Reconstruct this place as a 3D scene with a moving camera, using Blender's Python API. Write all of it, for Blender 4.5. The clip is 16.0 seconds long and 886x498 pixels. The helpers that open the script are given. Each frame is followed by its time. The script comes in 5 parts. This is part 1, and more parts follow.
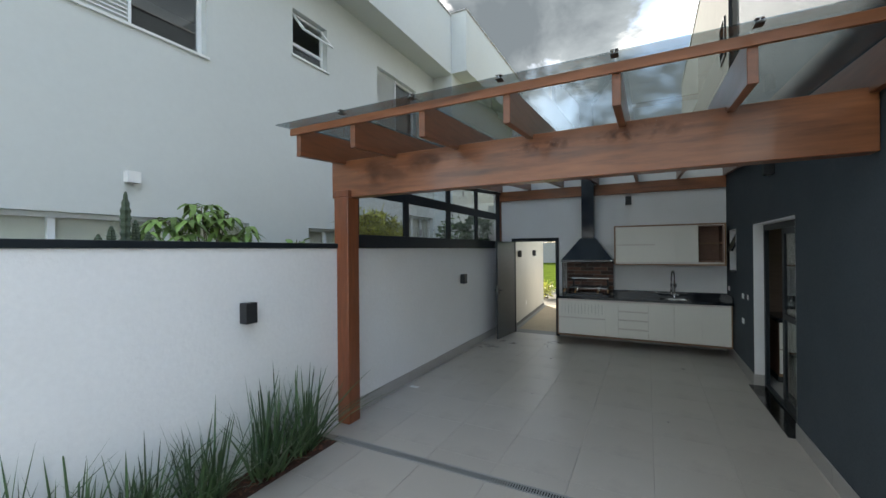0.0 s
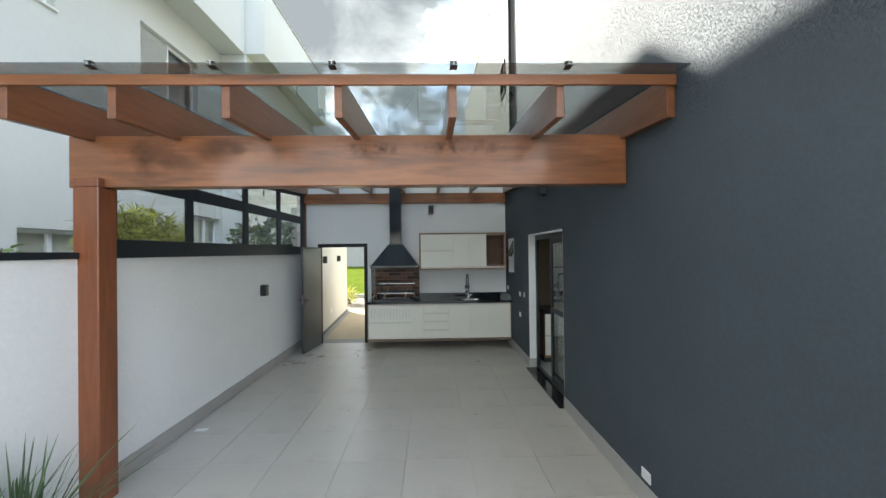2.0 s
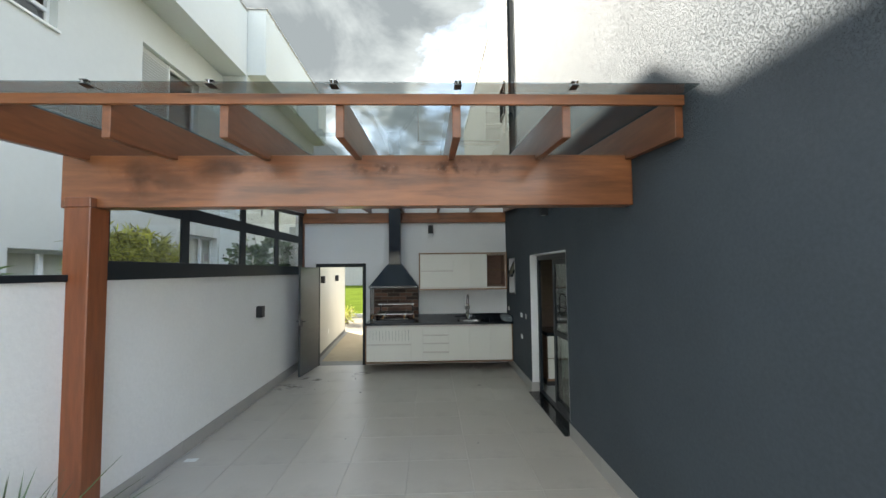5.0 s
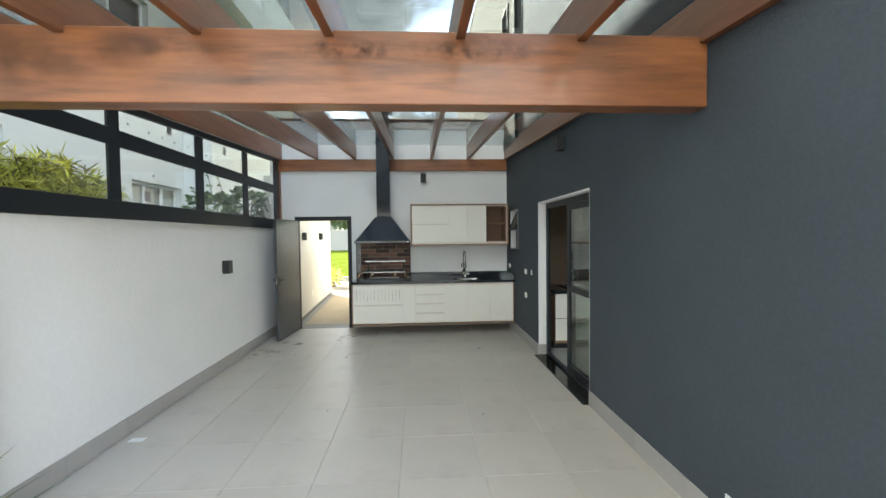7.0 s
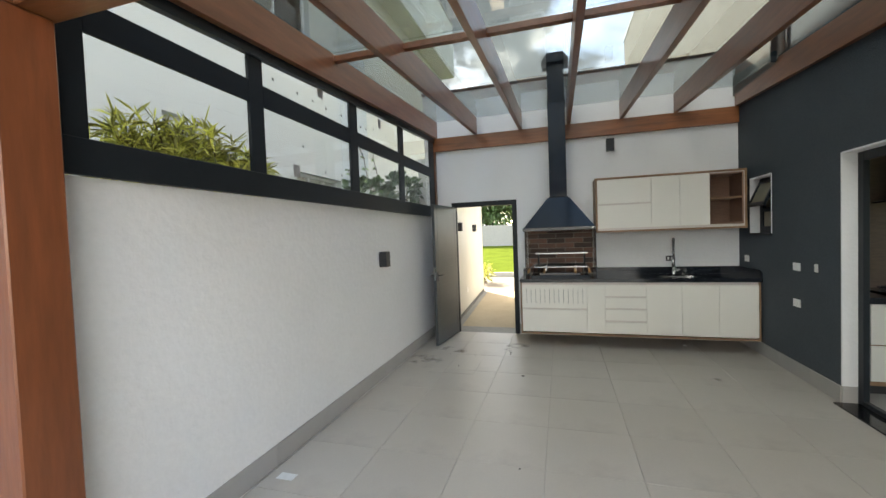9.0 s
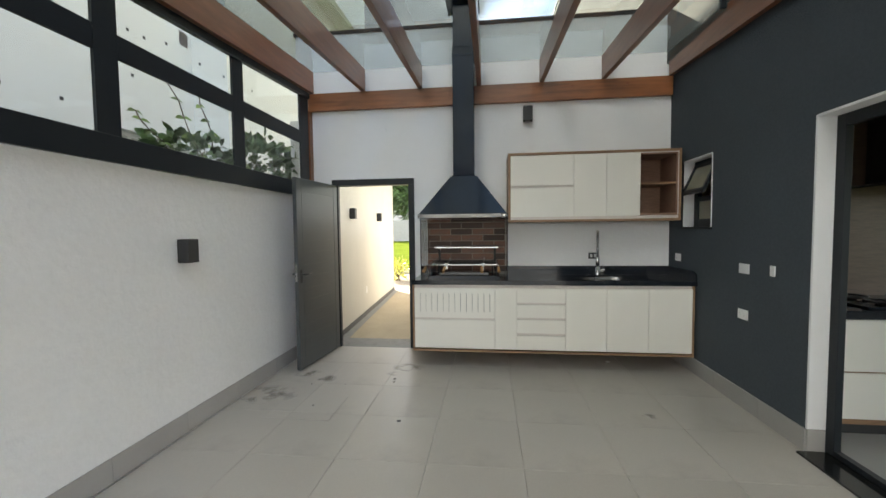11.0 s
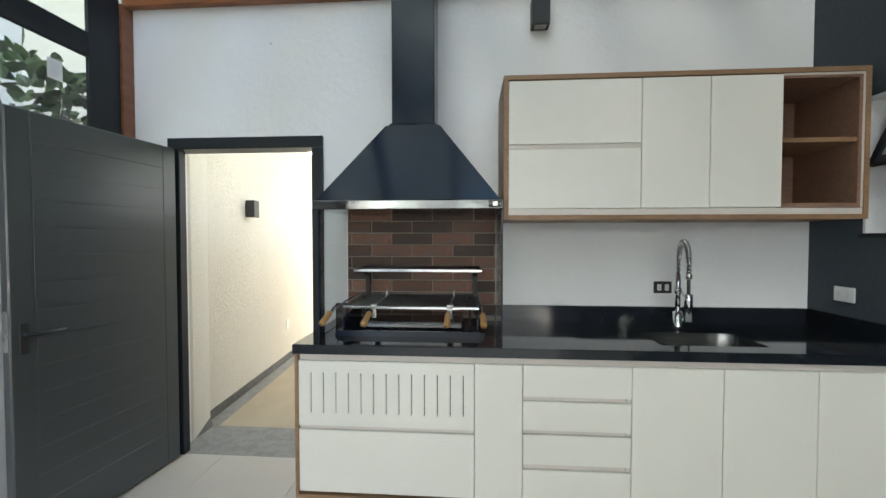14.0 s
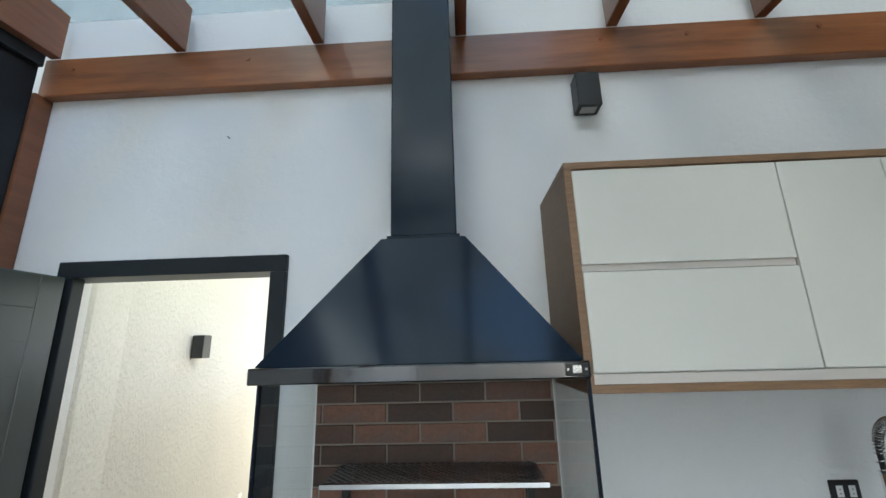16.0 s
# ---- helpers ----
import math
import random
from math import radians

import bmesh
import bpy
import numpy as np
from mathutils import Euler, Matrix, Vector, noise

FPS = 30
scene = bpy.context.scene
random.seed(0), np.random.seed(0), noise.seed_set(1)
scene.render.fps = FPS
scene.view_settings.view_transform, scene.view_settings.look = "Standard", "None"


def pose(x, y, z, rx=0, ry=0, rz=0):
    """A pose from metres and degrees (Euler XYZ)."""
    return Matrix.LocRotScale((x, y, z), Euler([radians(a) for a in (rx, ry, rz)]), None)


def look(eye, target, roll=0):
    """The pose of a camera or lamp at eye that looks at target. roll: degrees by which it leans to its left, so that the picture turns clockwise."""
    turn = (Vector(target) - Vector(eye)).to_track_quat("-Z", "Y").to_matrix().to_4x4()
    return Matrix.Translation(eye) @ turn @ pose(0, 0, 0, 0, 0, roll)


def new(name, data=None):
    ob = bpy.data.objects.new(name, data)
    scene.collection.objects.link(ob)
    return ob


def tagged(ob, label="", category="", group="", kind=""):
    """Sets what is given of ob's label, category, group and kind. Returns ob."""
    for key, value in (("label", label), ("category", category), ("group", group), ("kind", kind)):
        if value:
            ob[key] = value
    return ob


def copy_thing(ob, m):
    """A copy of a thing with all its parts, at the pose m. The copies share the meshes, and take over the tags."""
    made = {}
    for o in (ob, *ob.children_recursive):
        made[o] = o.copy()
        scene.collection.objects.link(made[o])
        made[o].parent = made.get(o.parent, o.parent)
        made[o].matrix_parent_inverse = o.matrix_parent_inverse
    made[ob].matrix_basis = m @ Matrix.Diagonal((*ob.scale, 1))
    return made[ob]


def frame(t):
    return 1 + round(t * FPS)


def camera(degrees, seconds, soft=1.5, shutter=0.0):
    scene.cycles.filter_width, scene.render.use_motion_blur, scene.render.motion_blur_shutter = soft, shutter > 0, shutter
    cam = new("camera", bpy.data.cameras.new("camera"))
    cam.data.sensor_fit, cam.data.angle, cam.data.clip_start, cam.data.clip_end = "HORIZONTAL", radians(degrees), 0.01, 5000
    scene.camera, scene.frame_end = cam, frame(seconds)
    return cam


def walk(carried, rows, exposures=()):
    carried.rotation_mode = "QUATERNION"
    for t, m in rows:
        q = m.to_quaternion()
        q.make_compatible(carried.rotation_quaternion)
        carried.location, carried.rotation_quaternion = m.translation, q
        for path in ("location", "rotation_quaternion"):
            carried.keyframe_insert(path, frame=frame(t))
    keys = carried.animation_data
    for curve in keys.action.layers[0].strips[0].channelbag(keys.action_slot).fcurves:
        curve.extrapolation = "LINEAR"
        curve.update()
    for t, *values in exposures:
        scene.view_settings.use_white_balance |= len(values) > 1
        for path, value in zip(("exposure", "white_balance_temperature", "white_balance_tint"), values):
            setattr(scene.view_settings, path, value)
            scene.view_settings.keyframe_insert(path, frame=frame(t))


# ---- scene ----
cam = camera(96.3, 16.0)
PATH = [
    (0, (0.438, -0.566, 1.862), (-0.477, 1.213, 1.867), -0.5),
    (0.5, (0.386, -0.422, 1.843), (-0.053, 1.529, 1.847), -0.5),
    (1, (0.293, -0.315, 1.863), (0.167, 1.681, 1.846), -0.5),
    (1.5, (0.188, -0.336, 1.885), (0.198, 1.663, 1.851), -0.6),
    (2, (0.134, -0.349, 1.914), (0.189, 1.65, 1.927), -0.7),
    (2.5, (0.137, -0.343, 1.954), (0.204, 1.65, 2.112), -1.1),
    (3, (0.144, -0.329, 2.036), (0.211, 1.636, 2.401), -1.6),
    (3.5, (0.14, -0.34, 2.07), (0.204, 1.597, 2.565), -1.5),
    (4, (0.138, -0.335, 2.072), (0.201, 1.618, 2.5), -1.0),
    (4.5, (0.127, -0.31, 2.012), (0.186, 1.675, 2.244), -0.8),
    (4.7, (0.119, -0.298, 1.985), (0.177, 1.695, 2.143), -0.7),
    (6.8, (0.019, 0.478, 1.735), (0.174, 2.472, 1.73), -0.8),
    (7, (0.033, 0.574, 1.711), (0.15, 2.57, 1.647), -0.7),
    (7.5, (-0.076, 0.914, 1.533), (-0.022, 2.91, 1.428), -1.6),
    (8, (-0.304, 1.318, 1.541), (-0.472, 3.31, 1.494), -2.6),
    (8.2, (-0.384, 1.392, 1.593), (-0.839, 3.338, 1.526), -3.1),
    (10.3, (-0.695, 2.832, 1.517), (-1.301, 4.737, 1.46), -1.7),
    (10.5, (-0.561, 2.935, 1.504), (-1.072, 4.868, 1.444), -1.3),
    (11, (-0.336, 3.327, 1.477), (-0.567, 5.312, 1.378), -0.6),
    (11.5, (-0.278, 3.716, 1.46), (-0.247, 5.711, 1.328), -0.4),
    (12, (-0.136, 4.126, 1.435), (-0.103, 6.119, 1.275), -0.2),
    (12.5, (-0.123, 4.512, 1.447), (-0.14, 6.507, 1.302), -0.2),
    (13, (-0.194, 4.907, 1.446), (-0.262, 6.904, 1.343), -0.1),
    (13.5, (-0.215, 5.316, 1.448), (-0.342, 7.31, 1.373), -0.0),
    (14, (-0.296, 5.636, 1.451), (-0.436, 7.631, 1.396), -0.0),
    (14.5, (-0.405, 5.959, 1.476), (-0.558, 7.952, 1.405), -0.3),
    (15, (-0.436, 6.235, 1.494), (-0.59, 8.229, 1.462), -0.4),
    (15.5, (-0.453, 6.431, 1.55), (-0.596, 8.421, 1.685), -0.5),
    (16, (-0.488, 6.467, 1.69), (-0.572, 8.406, 2.173), -1.5),
]
EXPOSURES = [(0.0, 4.05, 6700, 8), (0.5, 4.4, 6800, 8), (1.0, 4.7, 6850, 8), (1.5, 4.8, 6900, 8), (2.0, 4.9, 6950, 8), (2.5, 4.75, 6950, 8), (3.5, 3.7, 6850, 8), (4.0, 3.65, 6850, 8), (4.7, 4.4, 7000, 8), (6.8, 5.47, 7350, 8), (8.0, 5.33, 7600, 12), (10.5, 5.17, 7750, 12), (11.5, 5.5, 7650, 12), (12.5, 5.6, 7500, 12), (13.5, 5.8, 7400, 10), (14.5, 5.57, 7150, 9), (15.5, 5.65, 6950, 8), (16.0, 5.55, 6750, 8)]
walk(cam, [(t, look(eye, target, roll)) for t, eye, target, roll in PATH], EXPOSURES)

# ---------------------------------------------------------------- light
SUN = Vector((-1.0, 1.177, 0.871)).normalized()
world = bpy.data.worlds.new("sky")
scene.world = world
world.use_nodes = True
wn, wl = world.node_tree.nodes, world.node_tree.links
wn.clear()


def wnode(kind, **values):
    n = wn.new(kind)
    for key, value in values.items():
        n.inputs[key].default_value = value
    return n


sky = wn.new("ShaderNodeTexSky")
sky.sky_type, sky.sun_disc = "NISHITA", False
sky.sun_elevation = math.asin(SUN.z)
sky.sun_rotation = math.atan2(SUN.x, SUN.y)
sky.air_density, sky.dust_density, sky.ozone_density = 1.0, 1.2, 1.5
coord = wn.new("ShaderNodeTexCoord")
split = wn.new("ShaderNodeSeparateXYZ")
wl.new(coord.outputs["Generated"], split.inputs[0])
lift = wn.new("ShaderNodeMath")
lift.operation = "MAXIMUM"
lift.inputs[1].default_value = 0.0
wl.new(split.outputs["Z"], lift.inputs[0])
lift2 = wn.new("ShaderNodeMath")
lift2.operation = "ADD"
lift2.inputs[1].default_value = 0.35
wl.new(lift.outputs[0], lift2.inputs[0])
flat = wn.new("ShaderNodeVectorMath")
flat.operation = "DIVIDE"
comb = wn.new("ShaderNodeCombineXYZ")
for k in range(3):
    wl.new(lift2.outputs[0], comb.inputs[k])
wl.new(coord.outputs["Generated"], flat.inputs[0])
wl.new(comb.outputs[0], flat.inputs[1])
shift = wn.new("ShaderNodeVectorMath")
shift.operation = "ADD"
shift.inputs[1].default_value = (3.1, 0.4, 0.0)
wl.new(flat.outputs[0], shift.inputs[0])
puff = wnode("ShaderNodeTexNoise", Scale=1.6, Detail=9.0, Roughness=0.55, Distortion=0.25)
wl.new(shift.outputs[0], puff.inputs["Vector"])
cover = wn.new("ShaderNodeValToRGB")
cover.color_ramp.elements[0].position, cover.color_ramp.elements[1].position = 0.37, 0.45
wl.new(puff.outputs["Fac"], cover.inputs[0])
belly = wnode("ShaderNodeTexNoise", Scale=2.6, Detail=7.0, Roughness=0.6, Distortion=0.4)
wl.new(shift.outputs[0], belly.inputs["Vector"])
thick = wn.new("ShaderNodeMath")
thick.operation = "MULTIPLY_ADD"
thick.inputs[1].default_value = 0.55
wl.new(belly.outputs["Fac"], thick.inputs[0])
half = wn.new("ShaderNodeMath")
half.operation = "MULTIPLY"
half.inputs[1].default_value = 0.5
wl.new(puff.outputs["Fac"], half.inputs[0])
wl.new(half.outputs[0], thick.inputs[2])
cloud = wn.new("ShaderNodeValToRGB")
ramp = cloud.color_ramp
ramp.elements[0].position, ramp.elements[0].color = 0.40, (4.4, 4.38, 4.35, 1)
ramp.elements[1].position, ramp.elements[1].color = 0.62, (0.50, 0.58, 0.65, 1)
grey = ramp.elements.new(0.49)
grey.color = (1.1, 1.22, 1.31, 1)
wl.new(thick.outputs[0], cloud.inputs[0])
mixsky = wn.new("ShaderNodeMixRGB")
wl.new(cover.outputs["Color"], mixsky.inputs["Fac"])
wl.new(sky.outputs["Color"], mixsky.inputs["Color1"])
wl.new(cloud.outputs["Color"], mixsky.inputs["Color2"])
background = wnode("ShaderNodeBackground", Strength=0.055)
# the whole sky is dimmed ahead and brightened behind, filling the shaded walls
sky_gain = wnode("ShaderNodeMapRange", **{"From Min": -0.3, "From Max": 0.75, "To Min": 1.35, "To Max": 0.55})
sky_gain.interpolation_type = "SMOOTHSTEP"
wl.new(split.outputs["Y"], sky_gain.inputs["Value"])
shaded = wn.new("ShaderNodeVectorMath")
shaded.operation = "SCALE"
wl.new(mixsky.outputs["Color"], shaded.inputs[0])
wl.new(sky_gain.outputs[0], shaded.inputs["Scale"])
wl.new(shaded.outputs[0], background.inputs["Color"])
wl.new(background.outputs[0], wn.new("ShaderNodeOutputWorld").inputs[0])

sun = new("sun", bpy.data.lights.new("sun", "SUN"))
sun.data.energy, sun.data.angle, sun.data.color = 0.97, radians(0.9), (1.0, 0.96, 0.90)
sun.matrix_world = look((0, 0, 12), Vector((0, 0, 12)) - SUN)


# ---------------------------------------------------------------- materials
def material(name, color, rough=0.6, metal=0.0, tone=0.08, tone_scale=3.0, grain=0.0, grain_scale=60.0, bump=0.0,
             bump_scale=40.0, coat=0.0, spec=0.5, per_object=0.0, per_island=0.0, stretch=(1, 1, 1), detail=6.0, rough_var=0.0,
             blotch=None, distance=0.01, plateau=None):
    """A surface with a broad and a fine variation of colour, a relief, and gloss."""
    m = bpy.data.materials.new(name)
    m.use_nodes = True
    t = m.node_tree
    n, l = t.nodes, t.links
    b = n["Principled BSDF"]
    b.inputs["Roughness"].default_value, b.inputs["Metallic"].default_value = rough, metal
    b.inputs["Specular IOR Level"].default_value = spec
    b.inputs["Coat Weight"].default_value, b.inputs["Coat Roughness"].default_value = coat, 0.08
    tc = n.new("ShaderNodeTexCoord")
    mp = n.new("ShaderNodeMapping")
    mp.inputs["Scale"].default_value = stretch
    l.new(tc.outputs["Object"], mp.inputs[0])

    def noise_at(scale, det=detail, rgh=0.6):
        q = n.new("ShaderNodeTexNoise")
        q.inputs["Scale"].default_value, q.inputs["Detail"].default_value, q.inputs["Roughness"].default_value = scale, det, rgh
        l.new(mp.outputs[0], q.inputs["Vector"])
        return q.outputs["Fac"]

    def around(fac, amount):
        q = n.new("ShaderNodeMapRange")
        q.inputs["From Min"].default_value, q.inputs["From Max"].default_value = 0.25, 0.75
        q.inputs["To Min"].default_value, q.inputs["To Max"].default_value = 1 - amount, 1 + amount
        l.new(fac, q.inputs["Value"])
        return q.outputs[0]

    def times(a, bq):
        q = n.new("ShaderNodeMath")
        q.operation = "MULTIPLY"
        l.new(a, q.inputs[0])
        l.new(bq, q.inputs[1])
        return q.outputs[0]

    value = around(noise_at(tone_scale), tone)
    if grain:
        value = times(value, around(noise_at(grain_scale), grain))
    if per_object:
        oi = n.new("ShaderNodeObjectInfo")
        value = times(value, around(oi.outputs["Random"], per_object))
    if per_island:
        ge = n.new("ShaderNodeNewGeometry")
        value = times(value, around(ge.outputs["Random Per Island"], per_island))
    rgb = n.new("ShaderNodeVectorMath")
    rgb.operation = "SCALE"
    if blotch:
        ramp = n.new("ShaderNodeValToRGB")
        ramp.color_ramp.elements[0].position, ramp.color_ramp.elements[1].position = blotch[2], blotch[3]
        ramp.color_ramp.elements[0].color, ramp.color_ramp.elements[1].color = (*color, 1), (*blotch[0], 1)
        l.new(noise_at(blotch[1]), ramp.inputs[0])
        l.new(ramp.outputs[0], rgb.inputs[0])
    else:
        rgb.inputs[0].default_value = color
    l.new(value, rgb.inputs["Scale"])
    l.new(rgb.outputs[0], b.inputs["Base Color"])
    if rough_var:
        q = n.new("ShaderNodeMapRange")
        q.inputs["To Min"].default_value, q.inputs["To Max"].default_value = max(0.02, rough - rough_var), min(1, rough + rough_var)
        l.new(noise_at(tone_scale * 2.3), q.inputs["Value"])
        l.new(q.outputs[0], b.inputs["Roughness"])
    if bump:
        q = n.new("ShaderNodeBump")
        q.inputs["Strength"].default_value, q.inputs["Distance"].default_value = bump, distance
        height = noise_at(bump_scale)
        if plateau:
            steps = n.new("ShaderNodeMapRange")
            steps.interpolation_type = "SMOOTHSTEP"
            steps.inputs["From Min"].default_value, steps.inputs["From Max"].default_value = plateau
            l.new(height, steps.inputs["Value"])
            height = steps.outputs[0]
        l.new(height, q.inputs["Height"])
        l.new(q.outputs[0], b.inputs["Normal"])
    return m


def glass_material(name, tint, rough=0.0, mirror=0.04):
    """A thin pane: what is behind it, tinted, and a mirror image that grows at a slant."""
    m = bpy.data.materials.new(name)
    m.use_nodes = True
    n, l = m.node_tree.nodes, m.node_tree.links
    n.clear()
    clear, gloss, mix, edge, fifth, share, out = (n.new("ShaderNode" + k) for k in ("BsdfTransparent", "BsdfGlossy", "MixShader", "LayerWeight", "Math", "MapRange", "OutputMaterial"))
    clear.inputs[0].default_value = (*tint, 1)
    gloss.inputs["Roughness"].default_value = rough
    edge.inputs["Blend"].default_value = 0.5
    fifth.operation = "POWER"
    fifth.inputs[1].default_value = 5.0
    share.inputs["To Min"].default_value, share.inputs["To Max"].default_value = mirror, 0.95
    l.new(edge.outputs["Facing"], fifth.inputs[0])
    l.new(fifth.outputs[0], share.inputs["Value"])
    l.new(share.outputs[0], mix.inputs[0])
    l.new(clear.outputs[0], mix.inputs[1])
    l.new(gloss.outputs[0], mix.inputs[2])
    l.new(mix.outputs[0], out.inputs[0])
    return m


M = {}
M["plaster"] = material("white_textured_plaster", (0.80, 0.80, 0.79), 0.75, tone=0.03, tone_scale=1.2, grain=0.03, grain_scale=25, bump=0.55, bump_scale=15, distance=0.012, detail=4.0)
M["plaster_smooth"] = material("white_wall_paint", (0.80, 0.80, 0.80), 0.7, tone=0.025, tone_scale=1.5, bump=0.63, bump_scale=30, distance=0.006)
M["dark_render"] = material("dark_blue_grey_textured_paint", (0.068, 0.082, 0.096), 0.66, tone=0.08, tone_scale=1.3, grain=0.10, grain_scale=45, bump=1.0, bump_scale=74, distance=0.018, rough_var=0.05, spec=0.14, plateau=(0.49, 0.57), detail=5.0)
# the relief is trowelled flat low on the wall and left coarse higher up
dn, dl = M["dark_render"].node_tree.nodes, M["dark_render"].node_tree.links
d_co, d_sep, d_map = dn.new("ShaderNodeTexCoord"), dn.new("ShaderNodeSeparateXYZ"), dn.new("ShaderNodeMapRange")
for key, value in (("From Min", 2.3), ("From Max", 3.0), ("To Min", 0.10), ("To Max", 1.0)):
    d_map.inputs[key].default_value = value
dl.new(d_co.outputs["Object"], d_sep.inputs[0])
dl.new(d_sep.outputs["Z"], d_map.inputs["Value"])
dl.new(d_map.outputs[0], dn["Bump"].inputs["Strength"])
M["sink_steel"] = material("satin_sink_steel", (0.20, 0.20, 0.195), 0.25, 1.0, tone=0.10, grain=0.1, grain_scale=90, rough_var=0.08)
# opaque beige stands in for the pale lit room behind the panes
M["beige_pane"] = material("opaque_beige_pane", (0.30, 0.285, 0.215), 0.2, tone=0.08, tone_scale=5)
M["beige_paint"] = material("beige_rough_render", (0.18, 0.176, 0.165), 0.9, spec=0.08, tone=0.06, bump=0.5, bump_scale=20, distance=0.02)
M["house_paint"] = material("pale_grey_house_paint", (0.605, 0.625, 0.605), 0.8, tone=0.03, tone_scale=0.6, grain=0.02, grain_scale=14, bump=0.15, bump_scale=50)
M["corridor"] = material("cream_grooved_render", (0.585, 0.57, 0.525), 0.85, tone=0.05, tone_scale=1.5, grain=0.05, grain_scale=55, bump=0.4, bump_scale=42, stretch=(1, 1, 0.8), distance=0.006, plateau=(0.46, 0.60), detail=7.0)
M["tile"] = material("grey_porcelain_tile", (0.462, 0.421, 0.372), 0.38, tone=0.05, tone_scale=1.1, grain=0.03, grain_scale=70, per_object=0.025, rough_var=0.12, bump=0.05, bump_scale=120, blotch=((0.37, 0.333, 0.295), 0.9, 0.56, 0.72))
M["grout"] = material("grey_grout", (0.30, 0.27, 0.24), 0.9, tone=0.2, tone_scale=6)
M["skirting"] = material("grey_porcelain_skirting", (0.37, 0.355, 0.335), 0.45, tone=0.05, per_object=0.03)
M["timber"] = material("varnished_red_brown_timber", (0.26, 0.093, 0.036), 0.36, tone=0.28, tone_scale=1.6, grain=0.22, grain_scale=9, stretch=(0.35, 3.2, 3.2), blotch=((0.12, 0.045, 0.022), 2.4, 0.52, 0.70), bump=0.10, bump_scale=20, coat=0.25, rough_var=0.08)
# same timber, darker: the shade under the roof is put into its colour
M["timber_y"] = material("varnished_red_brown_rafter_shaded", (0.19, 0.066, 0.027), 0.36, tone=0.25, tone_scale=1.6, grain=0.22, grain_scale=9, stretch=(3.2, 0.35, 3.2), bump=0.10, bump_scale=20, coat=0.25, rough_var=0.08)
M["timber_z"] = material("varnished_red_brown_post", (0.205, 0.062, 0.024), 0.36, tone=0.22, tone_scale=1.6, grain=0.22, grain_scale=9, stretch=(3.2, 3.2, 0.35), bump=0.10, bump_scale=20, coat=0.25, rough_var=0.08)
M["cabinet_wood"] = material("brown_oak_laminate", (0.27, 0.155, 0.085), 0.5, tone=0.10, tone_scale=3, grain=0.25, grain_scale=16, stretch=(1, 6, 6), bump=0.04, bump_scale=60)
M["shelf_wood"] = material("red_brown_oak_laminate", (0.25, 0.14, 0.095), 0.5, tone=0.10, tone_scale=3, grain=0.2, grain_scale=14, stretch=(1, 5, 5))
M["white_board"] = material("off_white_laminate", (0.78, 0.755, 0.69), 0.38, tone=0.015, tone_scale=2, bump=0.02, bump_scale=90)
M["grip_board"] = material("pinkish_beige_grip_profile", (0.66, 0.60, 0.55), 0.35, tone=0.03, tone_scale=4, bump=0.02, bump_scale=90)
M["granite"] = material("polished_black_granite", (0.010, 0.013, 0.018), 0.07, tone=0.25, tone_scale=30, grain=0.5, grain_scale=260, rough_var=0.03, spec=0.6)
M["black_enamel"] = material("glossy_black_enamelled_steel", (0.006, 0.012, 0.023), 0.13, tone=0.15, tone_scale=4, rough_var=0.05, bump=0.02, bump_scale=5, spec=0.32)
M["black_gloss"] = material("mirror_gloss_black_enamel", (0.010, 0.011, 0.013), 0.07, tone=0.1, spec=0.8, coat=0.5, bump=0.06, bump_scale=14)
M["wire"] = material("grey_steel_wire", (0.20, 0.20, 0.20), 0.35, 0.9, tone=0.2, tone_scale=40)
M["black_frame"] = material("black_powder_coated_aluminium", (0.013, 0.017, 0.021), 0.42, tone=0.10, tone_scale=5, grain=0.1, grain_scale=200, spec=0.28)
M["door_leaf"] = material("black_satin_aluminium_door", (0.040, 0.048, 0.052), 0.35, tone=0.05, tone_scale=2, spec=0.8, rough_var=0.06)
M["black_plastic"] = material("matt_black_plastic", (0.018, 0.019, 0.021), 0.5, tone=0.08)
M["white_plastic"] = material("white_plastic", (0.80, 0.80, 0.79), 0.35, tone=0.02)
M["socket_dark"] = material("dark_socket_holes", (0.02, 0.02, 0.02), 0.6)
M["chrome"] = material("polished_chrome", (0.75, 0.76, 0.77), 0.10, 1.0, tone=0.04, rough_var=0.05)
M["steel"] = material("brushed_stainless_steel", (0.42, 0.42, 0.41), 0.28, 1.0, tone=0.08, grain=0.1, grain_scale=90, rough_var=0.1)
M["dark_steel"] = material("blackened_steel", (0.035, 0.034, 0.033), 0.45, 0.6, tone=0.3, tone_scale=12)
M["handle_wood"] = material("turned_pine_handle", (0.42, 0.22, 0.085), 0.5, tone=0.12, tone_scale=18, grain=0.1)
M["brick"] = material("brown_brick_tile", (0.150, 0.068, 0.042), 0.58, tone=0.25, tone_scale=9, grain=0.15, grain_scale=70, per_object=0.55, bump=0.25, bump_scale=60, blotch=((0.075, 0.058, 0.052), 5.0, 0.45, 0.68))
M["brick_grout"] = material("pale_brick_grout", (0.30, 0.26, 0.22), 0.9)
M["roof_glass"] = glass_material("smoked_roof_glass", (0.60, 0.645, 0.655), mirror=0.05)
M["window_glass"] = glass_material("clear_window_glass", (0.94, 0.955, 0.95))
M["dark_glass"] = glass_material("dim_window_glass", (0.72, 0.75, 0.75), mirror=0.16)
M["door_glass"] = glass_material("dusty_door_glass", (0.84, 0.88, 0.86), mirror=0.11)
